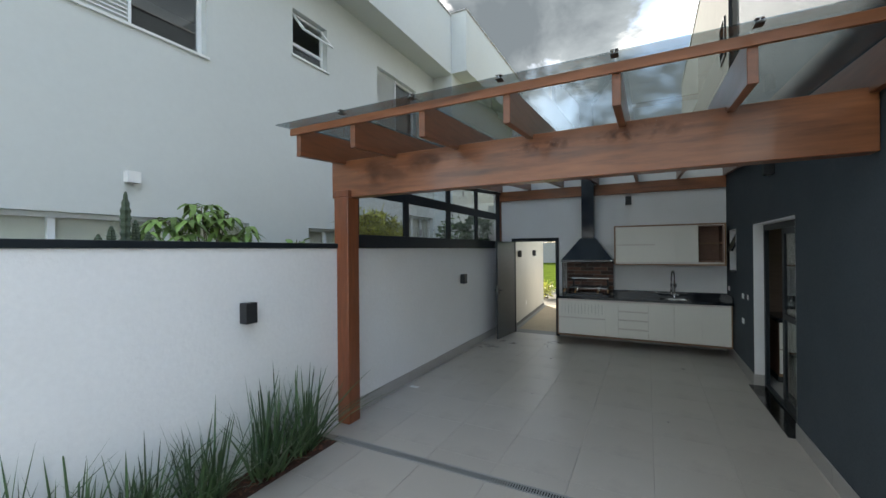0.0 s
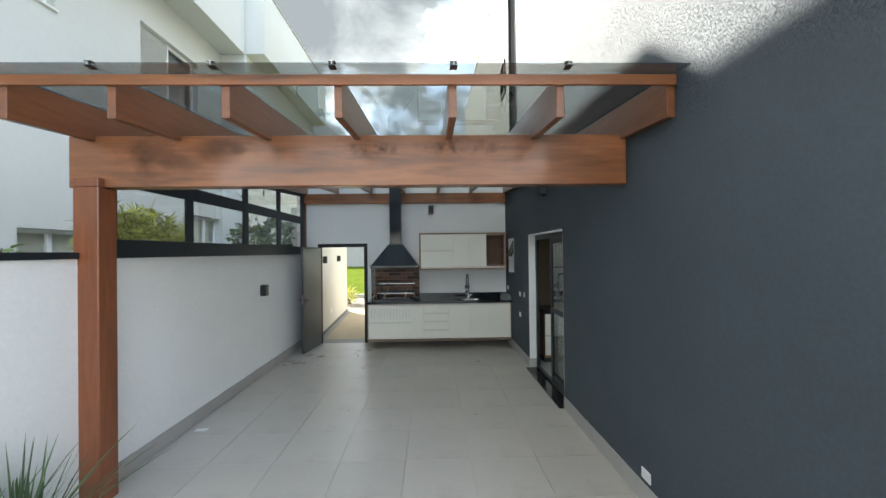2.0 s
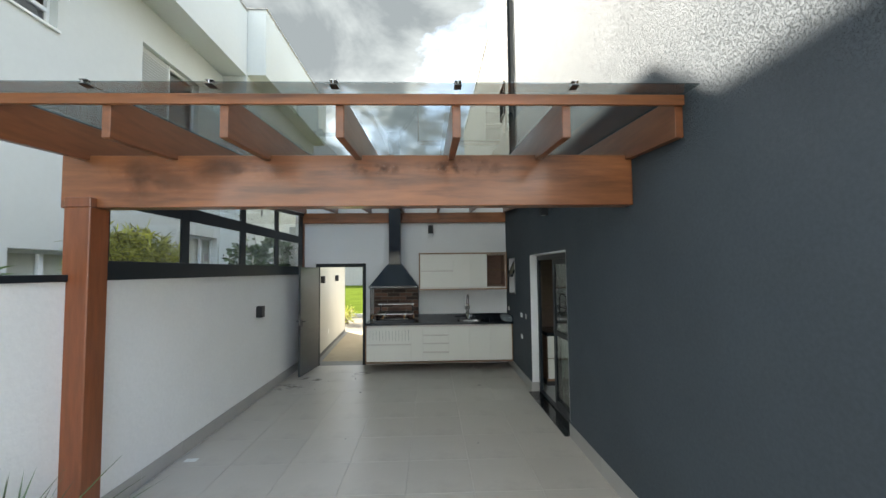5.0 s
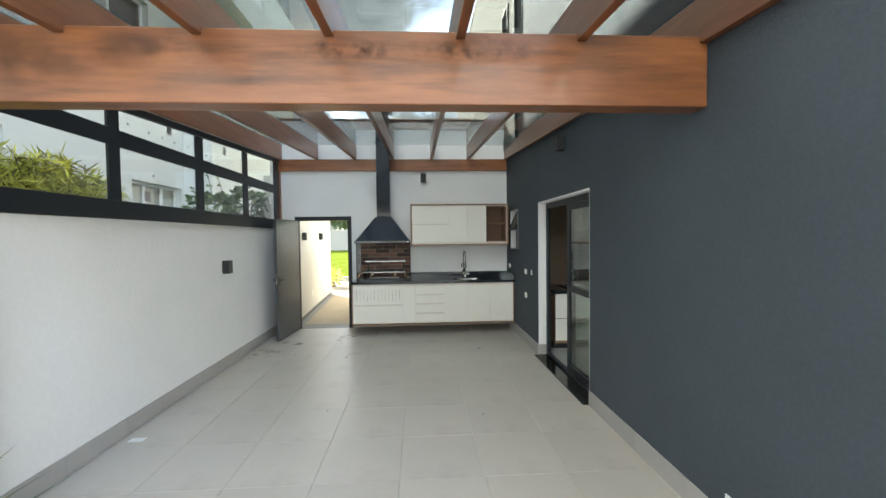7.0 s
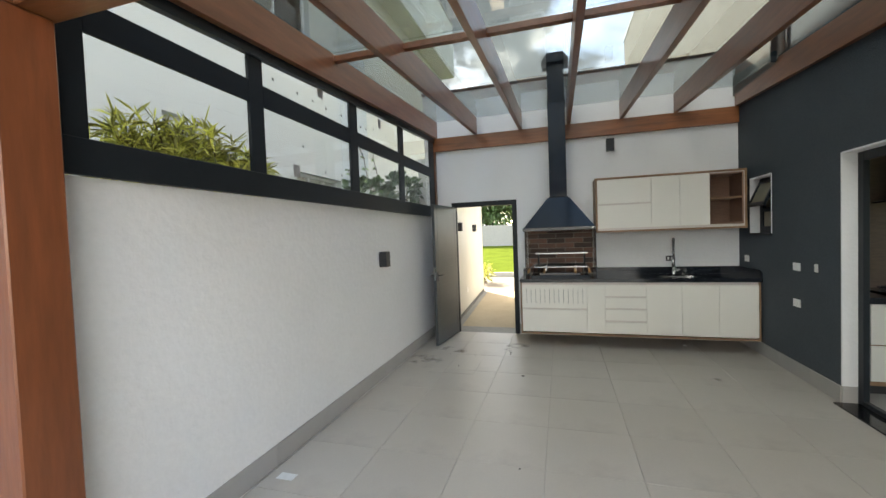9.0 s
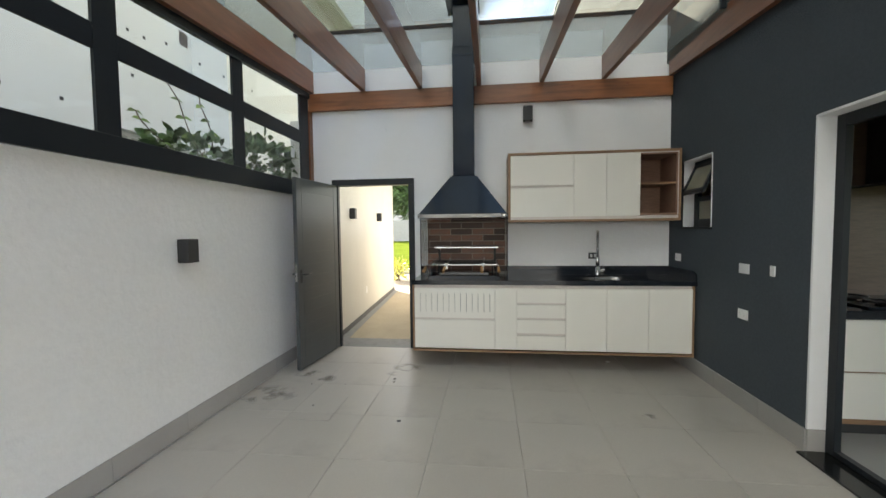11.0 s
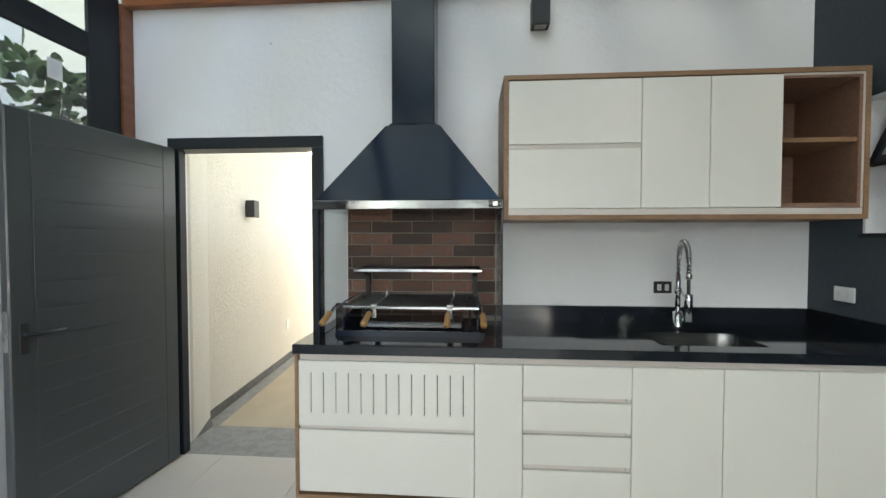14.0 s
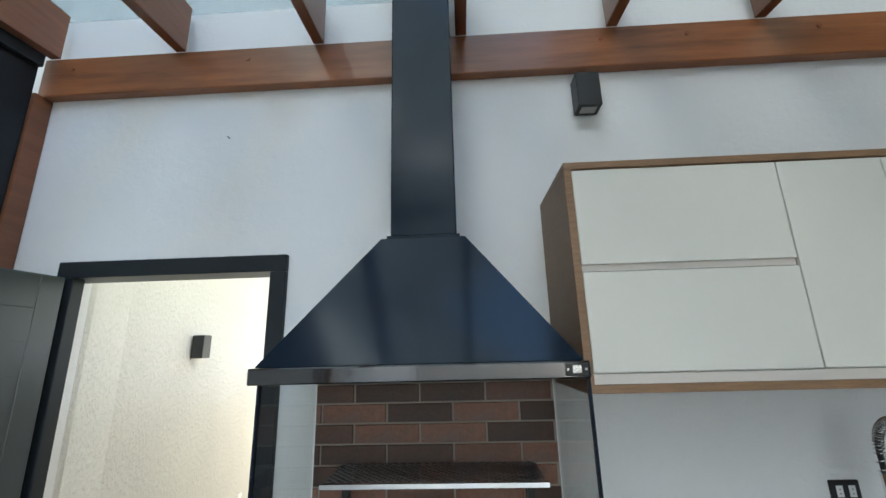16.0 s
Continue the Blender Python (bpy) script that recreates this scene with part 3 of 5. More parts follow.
for (_, a), (b, _) in zip(MULLIONS, MULLIONS[1:]):
    part("transom", box(WX0, a + 0.001, 2.515, WX1, b - 0.001, 2.66, 0.003), M["black_frame"], band)
    for name, lo, hi in (("lower_pane", (2.053, 2.053), (2.515, 2.515)), ("upper_pane", (2.66, 2.66), (wtop(a), wtop(b)))):
        p = part(name, prism([(a, lo[0]), (b, lo[1]), (b, hi[1]), (a, hi[0])], "x", XL + 0.006, XL + 0.012), M["window_glass"], band)
        p.visible_shadow = False

# ---------------------------------------------------------------- back door
frame_thing = thing("door_frame", (-1.775, YB, 0), "black aluminium door frame in the white back wall", "door frame", kind="structure")
part("jamb", box(-2.287, YB - 0.025, 0.0, -2.206, YB + 0.035, 2.031, 0.003), M["black_frame"], frame_thing)
part("jamb", box(-1.315, YB - 0.025, 0.0, -1.245, YB + 0.12, 2.031, 0.003), M["black_frame"], frame_thing)
part("head", box(-2.287, YB - 0.025, 2.032, -1.245, YB + 0.12, 2.106, 0.003), M["black_frame"], frame_thing)
leaf = new("door_1")
tagged(leaf, "open black aluminium door leaf with horizontal grooves", "door", kind="structure")
W, H, T = 0.885, 2.03, 0.04
bm = box(0, -T / 2, 0.012, W, T / 2, H, 0.003)
door_body = part("door_panel", bm, M["door_leaf"], leaf)
door_body.matrix_parent_inverse = Matrix()
for side in (-1, 1):
    for k in range(13):
        z = 0.22 + k * 0.128
        s = part("door_board", box(0.10, side * (T / 2) - side * 0.002, z, W - 0.10, side * (T / 2) + side * 0.002, z + 0.1262, 0.0006), M["door_leaf"], leaf)
    for x0, x1, z0, z1 in ((0.004, 0.094, 0.016, H - 0.004), (W - 0.094, W - 0.004, 0.016, H - 0.004)):
        part("door_stile", box(x0, side * (T / 2) - side * 0.002, z0, x1, side * (T / 2) + side * 0.0024, z1, 0.002), M["door_leaf"], leaf)
    part("door_rail", box(0.095, side * (T / 2) - side * 0.002, 0.016, W - 0.095, side * (T / 2) + side * 0.0024, 0.215, 0.002), M["door_leaf"], leaf)
    part("door_rail", box(0.095, side * (T / 2) - side * 0.002, 1.89, W - 0.095, side * (T / 2) + side * 0.0024, H - 0.004, 0.002), M["door_leaf"], leaf)
    h = part("door_handle", tube([(W - 0.05, side * 0.02, 1.02), (W - 0.05, side * 0.07, 1.02), (W - 0.062, side * 0.076, 1.02), (W - 0.18, side * 0.076, 1.02)], 0.009, 8), M["black_frame"], leaf, "dark metal lever handle", True)
    part("lock_plate", box(W - 0.068, side * 0.024, 0.93, W - 0.032, side * 0.030, 1.07, 0.002), M["black_plastic"], leaf)
part("latch_plate", box(W - 0.001, -0.012, 0.95, W + 0.002, 0.012, 1.13, 0.0005), M["steel"], leaf)
hx, hy, fx, fy = -2.232, 8.10, -2.323, 7.218
leaf.matrix_basis = Matrix.Translation((hx, hy, 0)) @ Matrix.Rotation(math.atan2(fy - hy, fx - hx), 4, "Z")

# ---------------------------------------------------------------- sliding door on the right wall
slide = thing("door_2", (XR + 0.13, 5.3, 0.012), "black framed sliding glass door standing half open", "door", kind="structure")
FX0, FX1 = XR + 0.106, XR + 0.149
part("side_post", box(FX0, DOOR_Y1 - 0.075, 0.014, FX1, DOOR_Y1 - 0.013, DOOR_Z - 0.013, 0.002), M["black_frame"], slide)
part("side_post", box(FX0, DOOR_Y0 + 0.013, 0.014, FX1, DOOR_Y0 + 0.06, DOOR_Z - 0.013, 0.002), M["black_frame"], slide)
part("head_track", box(FX0, DOOR_Y0 + 0.061, DOOR_Z - 0.085, FX1, DOOR_Y1 - 0.076, DOOR_Z - 0.013, 0.002), M["black_frame"], slide)
part("floor_track", box(FX0, DOOR_Y0 + 0.061, 0.014, FX1, DOOR_Y1 - 0.076, 0.05, 0.002), M["black_frame"], slide)
for px, label in ((FX0 + 0.004, ""), (FX1 + 0.012, "")):
    a, b = DOOR_Y0 + 0.062, DOOR_Y0 + 0.90
    lo, hi = 0.052, DOOR_Z - 0.087
    sash = part("sash_stile", box(px, a, lo, px + 0.03, a + 0.07, hi, 0.002), M["black_frame"], slide)
    part("sash_stile", box(px, b - 0.08, lo, px + 0.03, b, hi, 0.002), M["black_frame"], slide)
    part("sash_rail", box(px, a + 0.071, lo, px + 0.03, b - 0.081, lo + 0.085, 0.002), M["black_frame"], slide)
    part("sash_rail", box(px, a + 0.071, 1.03, px + 0.03, b - 0.081, 1.10, 0.002), M["black_frame"], slide)
    part("sash_rail", box(px, a + 0.071, hi - 0.07, px + 0.03, b - 0.081, hi, 0.002), M["black_frame"], slide)
    for z0, z1 in ((lo + 0.086, 1.029), (1.101, hi - 0.071)):
        p = part("glass_pane", box(px + 0.012, a + 0.068, z0, px + 0.018, b - 0.078, z1), M["door_glass"], slide)
        p.visible_shadow = False

# small awning window on the right wall
awning = thing("window_2", (XR + 0.1, 7.55, 1.475), "small black awning window, tilted open, with white reveals", "window", kind="structure")
for name, b in (("reveal", (XR - 0.004, 7.808, 1.475, XR + 0.10, 7.824, 2.16)), ("reveal", (XR - 0.004, 7.276, 1.475, XR + 0.10, 7.292, 2.16)), ("reveal", (XR - 0.004, 7.293, 2.148, XR + 0.10, 7.807, 2.164)), ("window_sill", (XR - 0.02, 7.27, 1.452, XR + 0.10, 7.83, 1.474))):
    part(name, box(*b, 0.002), M["black_frame"] if name == "window_sill" else M["plaster_smooth"], awning)
for b in ((XR + 0.101, 7.293, 1.476, XR + 0.14, 7.33, 2.146), (XR + 0.101, 7.735, 1.476, XR + 0.14, 7.807, 2.146), (XR + 0.101, 7.331, 1.476, XR + 0.14, 7.734, 1.555), (XR + 0.101, 7.331, 2.105, XR + 0.14, 7.734, 2.146), (XR + 0.101, 7.331, 1.735, XR + 0.14, 7.734, 1.785)):
    part("window_frame", box(*b, 0.002), M["black_frame"], awning)
p = part("pane", box(XR + 0.115, 7.331, 1.556, XR + 0.12, 7.734, 1.734), M["beige_pane"], awning)
tilt = Matrix.Translation((XR + 0.10, 0, 2.10)) @ Matrix.Rotation(radians(24), 4, "Y") @ Matrix.Translation((-(XR + 0.10), 0, -2.10))
for b in ((XR + 0.07, 7.336, 1.77, XR + 0.098, 7.372, 2.10), (XR + 0.07, 7.71, 1.77, XR + 0.098, 7.75, 2.10), (XR + 0.07, 7.373, 1.77, XR + 0.098, 7.709, 1.815), (XR + 0.07, 7.373, 2.062, XR + 0.098, 7.709, 2.10)):
    bm = box(*b, 0.002)
    bm.transform(tilt)
    part("sash", bm, M["black_frame"], awning)
bm = box(XR + 0.08, 7.373, 1.816, XR + 0.086, 7.709, 2.061)
bm.transform(tilt)
part("pane", bm, M["beige_pane"], awning)

# ---------------------------------------------------------------- kitchen behind the sliding door
KX0, KX1, KY0, KY1, KZ = XR + 0.15, 6.2, 1.5, 6.96, 2.7
single("kitchen_floor", box(KX0 + 0.002, KY0, -0.10, KX1, 8.20, 0.012), M["kitchen_floor"], "grey kitchen floor tiles indoors", "floor", kind="structure")
single("ceiling", box(KX0 + 0.002, KY0, KZ, KX1, 8.20, KZ + 0.1), M["plaster_smooth"], "white kitchen ceiling", "ceiling", kind="structure")
single("wall_kitchen_back", box(KX0 + 0.002, KY1, 0.012, KX1, KY1 + 0.1, KZ), M["brown_laminate"], "dark brown panelled kitchen wall", "wall", kind="structure")
single("wall_kitchen_front", box(KX0 + 0.002, KY0 - 0.1, -0.1, KX1, KY0 - 0.002, KZ), M["kitchen_wall"], "plain kitchen wall", "wall", kind="structure")
# the unseen opening is added to bring sky light onto the cabinets
wall_with_holes("x", KX1 + 0.002, KX1 + 0.1, KY0, 8.20, -0.1, KZ, [(2.0, 6.0, 0.3, 2.4)], "wall_kitchen_side", M["kitchen_wall"], "plain kitchen wall with an unseen opening added for daylight")
single("wall_kitchen_end", box(KX0 + 0.002, 8.201, -0.1, KX1, 8.29, KZ), M["beige_wall"], "plain ochre inner wall", "wall", kind="structure")
for k in range(3):
    x0 = 2.02 + k * 0.9
    unit = thing("kitchen_cabinet", (x0 + 0.45, 6.61, 0.012), "off-white kitchen base cabinet with two drawers", "cabinet", "cabinets in the kitchen")
    part("plinth", box(x0 + 0.002, 6.37, 0.012, x0 + 0.898, KY1 - 0.002, 0.10), M["black_plastic"], unit)
    part("body", box(x0 + 0.001, 6.315, 0.101, x0 + 0.899, KY1 - 0.002, 0.84), M["cabinet_wood"], unit)
    part("drawer_front", box(x0 + 0.004, 6.294, 0.146, x0 + 0.896, 6.314, 0.464, 0.002), M["white_board"], unit)
    part("drawer_front", box(x0 + 0.004, 6.294, 0.477, x0 + 0.896, 6.314, 0.835, 0.002), M["white_board"], unit)
single("kitchen_worktop", box(2.0, 6.27, 0.842, 4.73, KY1 - 0.001, 0.90, 0.003), M["granite"], "polished black granite kitchen worktop", "worktop")
hob = thing("cooktop", (2.6, 6.56, 0.90), "black gas cooktop set in the kitchen worktop", "cooktop")
part("plate", box(2.25, 6.34, 0.901, 2.95, 6.83, 0.912, 0.004), M["black_enamel"], hob)
for dx in (2.42, 2.78):
    for dy in (6.45, 6.69):
        part("burner_grate", tube([(dx + 0.09 * math.cos(a), dy + 0.09 * math.sin(a), 0.935) for a in (2 * math.pi * q / 12 for q in range(13))], 0.008, 6), M["dark_steel"], hob)
        part("burner", box(dx - 0.03, dy - 0.03, 0.913, dx + 0.03, dy + 0.03, 0.93, 0.008), M["dark_steel"], hob)
for k in range(3):
    x0 = 3.30 + k * 0.58
    upper = thing("kitchen_wall_cabinet", (x0 + 0.29, KY1, 1.62), "dark brown laminate kitchen wall cabinet", "cabinet", "wall cabinets in the kitchen")
    part("body", box(x0 + 0.001, 6.635, 1.622, x0 + 0.579, KY1 - 0.001, 2.50), M["brown_laminate"], upper)
    part("door", box(x0 + 0.003, 6.615, 1.625, x0 + 0.577, 6.634, 2.497, 0.0015), M["brown_laminate"], upper)
single("backsplash", box(3.27, KY1 - 0.013, 0.902, 4.73, KY1 - 0.001, 1.618), M["marble"], "white veined marble backsplash behind the kitchen worktop", "backsplash", kind="structure")
fan = thing("range_hood", (2.82, 6.71, 1.78), "dark kitchen range hood with a curved canopy", "range hood")
part("column", box(2.71, 6.71, 1.812, 2.95, KY1 - 0.001, KZ - 0.001, 0.003), M["dark_steel"], fan)
arc = [(2.83 + 0.40 * f, 1.80 - 0.045 * f * f) for f in (q / 8 - 1 for q in range(17))]
part("canopy", prism(arc + [(x, z + 0.010) for x, z in arc[::-1]], "y", 6.43, KY1 - 0.002), M["dark_steel"], fan, "thin curved canopy")
part("control_strip", box(2.78, 6.422, 1.778, 2.90, 6.4295, 1.797, 0.001), M["steel"], fan, "small steel control strip")

# weathered marks on the beam's face
for x, z, rx, rz, mat in ((0.36, 2.745, 0.42, 0.085, "wood_fleck"), (-0.35, 2.74, 0.35, 0.07, "wood_fleck"), (-2.10, 2.66, 0.50, 0.19, "wood_cloud"), (-1.35, 2.72, 0.45, 0.13, "wood_cloud")):
    bm = bmesh.new()
    bm.faces.new([bm.verts.new((x + rx * math.cos(a), 2.8045, z + rz * math.sin(a))) for a in (2 * math.pi * q / 20 for q in range(20))])
    single("wood_stain", bm, M[mat], "dark weathered stain on the timber beam", "stain", "stains on the timber beam")

# ---------------------------------------------------------------- barbecue counter
YF = 7.51   # face of the base fronts
base = [(-1.139, -0.278, "grid"), (-0.278, -0.051, "door"), (-0.051, 0.450, "drawers"), (0.450, 0.856, "door"), (0.856, 1.263, "door"), (1.263, 1.679, "door")]
case = thing("cabinet_case", (0.27, 7.85, 0.167), "oak-edged wall-hung frame round the base cabinets", "cabinet frame")
part("side_panel", box(-1.158, YF - 0.002, 0.187, -1.140, YB - 0.02, 0.885, 0.001), M["cabinet_wood"], case)
part("side_panel", box(1.680, YF - 0.002, 0.187, 1.698, YB - 0.02, 0.885, 0.001), M["cabinet_wood"], case)
part("bottom_panel", box(-1.158, YF - 0.002, 0.167, 1.698, YB - 0.02, 0.186, 0.001), M["cabinet_wood"], case)
part("grip_strip", box(-1.139, YF + 0.022, 0.838, 1.679, YF + 0.04, 0.885), M["grip_board"], case, "pale recessed strip under the worktop")
for x0, x1, kind in base:
    a, b = x0 + 0.0015, x1 - 0.0015
    label = {"grid": "off-white base cabinet with slotted vent front above a drawer", "door": "off-white flat-fronted base cabinet", "drawers": "off-white base cabinet with four shallow drawers"}[kind]
    unit = thing("base_cabinet", ((a + b) / 2, 7.85, 0.188), label, "cabinet", "base cabinets of the barbecue counter")
    part("body", box(a, YF + 0.045, 0.188, b, YB - 0.02, 0.836), M["white_board"], unit)
    if kind == "door":
        part("door", box(a, YF, 0.203, b, YF + 0.019, 0.852, 0.0012), M["white_board"], unit)
    elif kind == "grid":
        part("drawer_front", box(a, YF, 0.203, b, YF + 0.019, 0.511, 0.0012), M["white_board"], unit)
        part("drawer_grip", box(a + 0.001, YF + 0.012, 0.5135, b - 0.001, YF + 0.0449, 0.5325), M["grip_board"], unit)
        # the vent front: a top and a bottom rail and the slats between the slots
        n = 13
        slots = [-1.075 + k * (0.744 / (n - 1)) for k in range(n)]
        part("vent_rail", box(a, YF, 0.533, b, YF + 0.019, 0.596), M["white_board"], unit)
        part("vent_rail", box(a, YF, 0.794, b, YF + 0.019, 0.852), M["white_board"], unit)
        edges = [a] + [s for q in slots for s in (q - 0.0024, q + 0.0024)] + [b]
        for p, q in zip(edges[::2], edges[1::2]):
            part("vent_slat", box(p, YF, 0.596, q, YF + 0.019, 0.794), M["white_board"], unit)
        part("vent_backing", box(a + 0.03, YF + 0.0195, 0.58, b - 0.03, YF + 0.0445, 0.81), M["black_plastic"], unit)
    else:
        for z0, z1 in ((0.3535, 0.3795), (0.5225, 0.5435), (0.6815, 0.7025)):
            part("drawer_grip", box(a + 0.001, YF + 0.012, z0 + 0.002, b - 0.022, YF + 0.0449, z1), M["grip_board"], unit)
            part("grip_end_cap", box(b - 0.0195, YF + 0.010, z0 + 0.002, b - 0.001, YF + 0.0449, z1, 0.001), M["grip_board"], unit)
        for z0, z1 in ((0.203, 0.353), (0.380, 0.522), (0.544, 0.681), (0.703, 0.852)):
            part("drawer_front", box(a, YF, z0, b, YF + 0.019, z1, 0.0012), M["white_board"], unit)

# worktop with a sink cut-out and upstands
SX0, SX1, SY0, SY1 = 0.63, 1.13, 7.62, 7.90
top = thing("worktop", (0.27, 7.82, 0.887), "polished black granite worktop with upstand", "worktop")
bm = bmesh.new()
for b in ((-1.165, 7.50, 0.887, SX0, YB - 0.001, 0.930), (SX1, 7.50, 0.887, XR - 0.001, YB - 0.001, 0.930), (SX0, 7.50, 0.887, SX1, SY0, 0.930), (SX0, SY1, 0.887, SX1, YB - 0.001, 0.930)):
    box(*b, bm=bm)
bmesh.ops.remove_doubles(bm, verts=bm.verts[:], dist=0.0005)
part("slab", bm, M["granite"], top)
part("upstand", box(-0.145, YB - 0.022, 0.931, XR - 0.002, YB - 0.002, 1.032, 0.001), M["granite"], top)
part("upstand", box(-1.165, YB - 0.022, 0.931, -1.07, YB - 0.002, 1.032, 0.001), M["granite"], top)
part("side_upstand", prism([(7.505, 0.931), (YB - 0.023, 0.931), (YB - 0.023, 1.032), (7.58, 1.032), (7.505, 1.0)], "x", XR - 0.022, XR - 0.002), M["granite"], top)
part("raised_part", box(-1.163, 7.502, 0.9302, 0.25, YB - 0.024, 0.9335, 0.0008), M["granite"], top, "slightly raised dry side of the worktop")
part("front_lip", box(0.251, 7.502, 0.9302, XR - 0.024, 7.572, 0.9335, 0.0008), M["granite"], top)

sink = thing("sink", (0.88, 7.76, 0.76), "undermounted stainless steel sink bowl", "sink")
bm = bmesh.new()
for z, d in ((0.929, 0.0), (0.80, 0.012), (0.775, 0.05)):
    ring = []
    cx, cy, hx_, hy_ = (SX0 + SX1) / 2, (SY0 + SY1) / 2, (SX1 - SX0) / 2 - 0.001 - d, (SY1 - SY0) / 2 - 0.001 - d
    for q in range(32):
        a = 2 * math.pi * q / 32
        c, s = math.cos(a), math.sin(a)
        p = 5
        r = (abs(c) ** p + abs(s) ** p) ** (-1 / p)
        ring.append(bm.verts.new((cx + hx_ * r * c, cy + hy_ * r * s, z)))
    if z < 0.929:
        for q in range(32):
            bm.faces.new((last[q], last[(q + 1) % 32], ring[(q + 1) % 32], ring[q]))
    last = ring
bm.faces.new(last)
part("bowl", bm, M["sink_steel"], sink, smooth=True)
part("drain_cup", tube([(0.88, 7.76, 0.776), (0.88, 7.76, 0.782)], 0.045, 16), M["chrome"], sink)

tap = thing("kitchen_faucet", (0.885, 7.985, 0.93), "chrome spring-neck faucet with pull-down spray", "faucet")
cx, cy = 0.885, 7.985
part("base", tube([(cx, cy, 0.931), (cx, cy, 0.945), (cx, cy, 1.03)], 0.027, 16, taper=0.9), M["chrome"], tap, smooth=True)
part("riser", tube([(cx, cy, 1.03), (cx, cy, 1.25)], 0.014, 14), M["chrome"], tap, smooth=True)
part("collar", tube([(cx, cy, 1.135), (cx, cy, 1.17)], 0.020, 14), M["chrome"], tap, smooth=True)
reach = Vector((-0.256, -0.967, 0)) * 0.115
top_of = Vector((cx, cy, 1.315))
arch = [Vector((cx, cy, 1.245))] + [top_of + reach * (1 - math.cos(a)) + Vector((0, 0, 0.115 * math.sin(a))) for a in (math.pi * q / 12 for q in range(13))] + [top_of + reach * 2 - Vector((0, 0, 0.05))]
part("hose", tube(arch, 0.0085, 8), M["black_plastic"], tap, smooth=True)
# the spring: a coil round the arch
coil, turns, steps = [], 36, 36 * 9
for q in range(steps + 1):
    f = q / steps * (len(arch) - 1)
    k = min(int(f), len(arch) - 2)
    c = arch[k].lerp(arch[k + 1], f - k)
    way = (arch[k + 1] - arch[k]).normalized()
    u = Vector((0.967, -0.256, 0))
    w = way.cross(u)
    a = 2 * math.pi * turns * q / steps
    coil.append(c + 0.0138 * (math.cos(a) * u + math.sin(a) * w))
part("spring", tube(coil, 0.0024, 5), M["chrome"], tap, smooth=True)
ex, ey = cx + 2 * reach.x, cy + 2 * reach.y
part("spring_end", tube([(ex, ey, 1.24), (ex, ey, 1.268)], 0.016, 12), M["chrome"], tap, smooth=True)
part("lower_hose", tube([(ex, ey, 1.245), (ex, ey, 1.15)], 0.009, 8), M["black_plastic"], tap, smooth=True)
part("spray_head", tube([(ex, ey, 1.16), (ex, ey, 1.13), (ex, ey, 1.02)], 0.021, 14, taper=0.9), M["chrome"], tap, smooth=True)
part("holder_arm", tube([(cx, cy, 1.155), (cx + 1.85 * reach.x, cy + 1.85 * reach.y, 1.142)], 0.008, 8), M["chrome"], tap, smooth=True)
part("lever", tube([(cx + 0.02, cy, 0.99), (cx + 0.075, cy - 0.012, 0.99)], 0.019, 12), M["chrome"], tap, smooth=True)
part("lever_pin", tube([(cx + 0.06, cy - 0.01, 1.005), (cx + 0.06, cy - 0.01, 1.06)], 0.005, 8), M["chrome"], tap, smooth=True)

# ---------------------------------------------------------------- wall cabinet
UX0, UX1, UY, UZ0, UZ1 = -0.126, 1.652, 7.73, 1.546, 2.292
upper = thing("wall_cabinet", (0.76, 8.0, UZ0), "oak-edged white wall cabinet with an open shelf end", "cabinet")
e = 0.025
part("side_panel", box(UX0, UY, UZ0 + e, UX0 + e, YB - 0.002, UZ1 - e, 0.001), M["cabinet_wood"], upper)
part("side_panel", box(UX1 - e, UY, UZ0 + e, UX1, YB - 0.002, UZ1 - e, 0.001), M["cabinet_wood"], upper)
part("top_panel", box(UX0, UY, UZ1 - e + 0.0005, UX1, YB - 0.002, UZ1, 0.001), M["cabinet_wood"], upper)
part("bottom_panel", box(UX0, UY, UZ0, UX1, YB - 0.002, UZ0 + e - 0.0005, 0.001), M["cabinet_wood"], upper)
part("carcass", box(UX0 + e + 0.001, UY + 0.024, UZ0 + e + 0.001, 1.238, YB - 0.003, UZ1 - e - 0.001), M["white_board"], upper)
part("grip_strip", box(UX0 + e + 0.001, UY + 0.004, UZ0 + e + 0.0005, UX1 - e - 0.001, UY + 0.0235, UZ0 + e + 0.03), M["grip_board"], upper)
for name, x0, x1, z0, z1 in (("flap", -0.099, 0.567, 1.937, 2.262), ("flap", -0.099, 0.567, 1.605, 1.911), ("door", 0.571, 0.902, 1.605, 2.262), ("door", 0.905, 1.246, 1.605, 2.262)):
    part(name, box(x0, UY + 0.002, z0, x1, UY + 0.021, z1, 0.0012), M["white_board"], upper)
part("flap_grip", box(-0.098, UY + 0.012, 1.915, 0.566, UY + 0.0235, 1.9365), M["grip_board"], upper)
part("shelf_back", box(1.249, YB - 0.02, 1.605, UX1 - e - 0.002, YB - 0.004, UZ1 - e - 0.002), M["shelf_wood"], upper, "red-brown oak back of the open shelf")
part("shelf_side", box(1.240, UY + 0.024, 1.605, 1.2485, YB - 0.004, UZ1 - e - 0.002), M["shelf_wood"], upper)
part("shelf_lining", box(UX1 - e - 0.026, UY + 0.005, 1.6255, UX1 - e - 0.0105, YB - 0.021, UZ1 - e - 0.026), M["shelf_wood"], upper)
part("shelf_roof", box(1.25, UY + 0.005, UZ1 - e - 0.0255, UX1 - e - 0.0105, YB - 0.021, UZ1 - e - 0.013), M["shelf_wood"], upper)
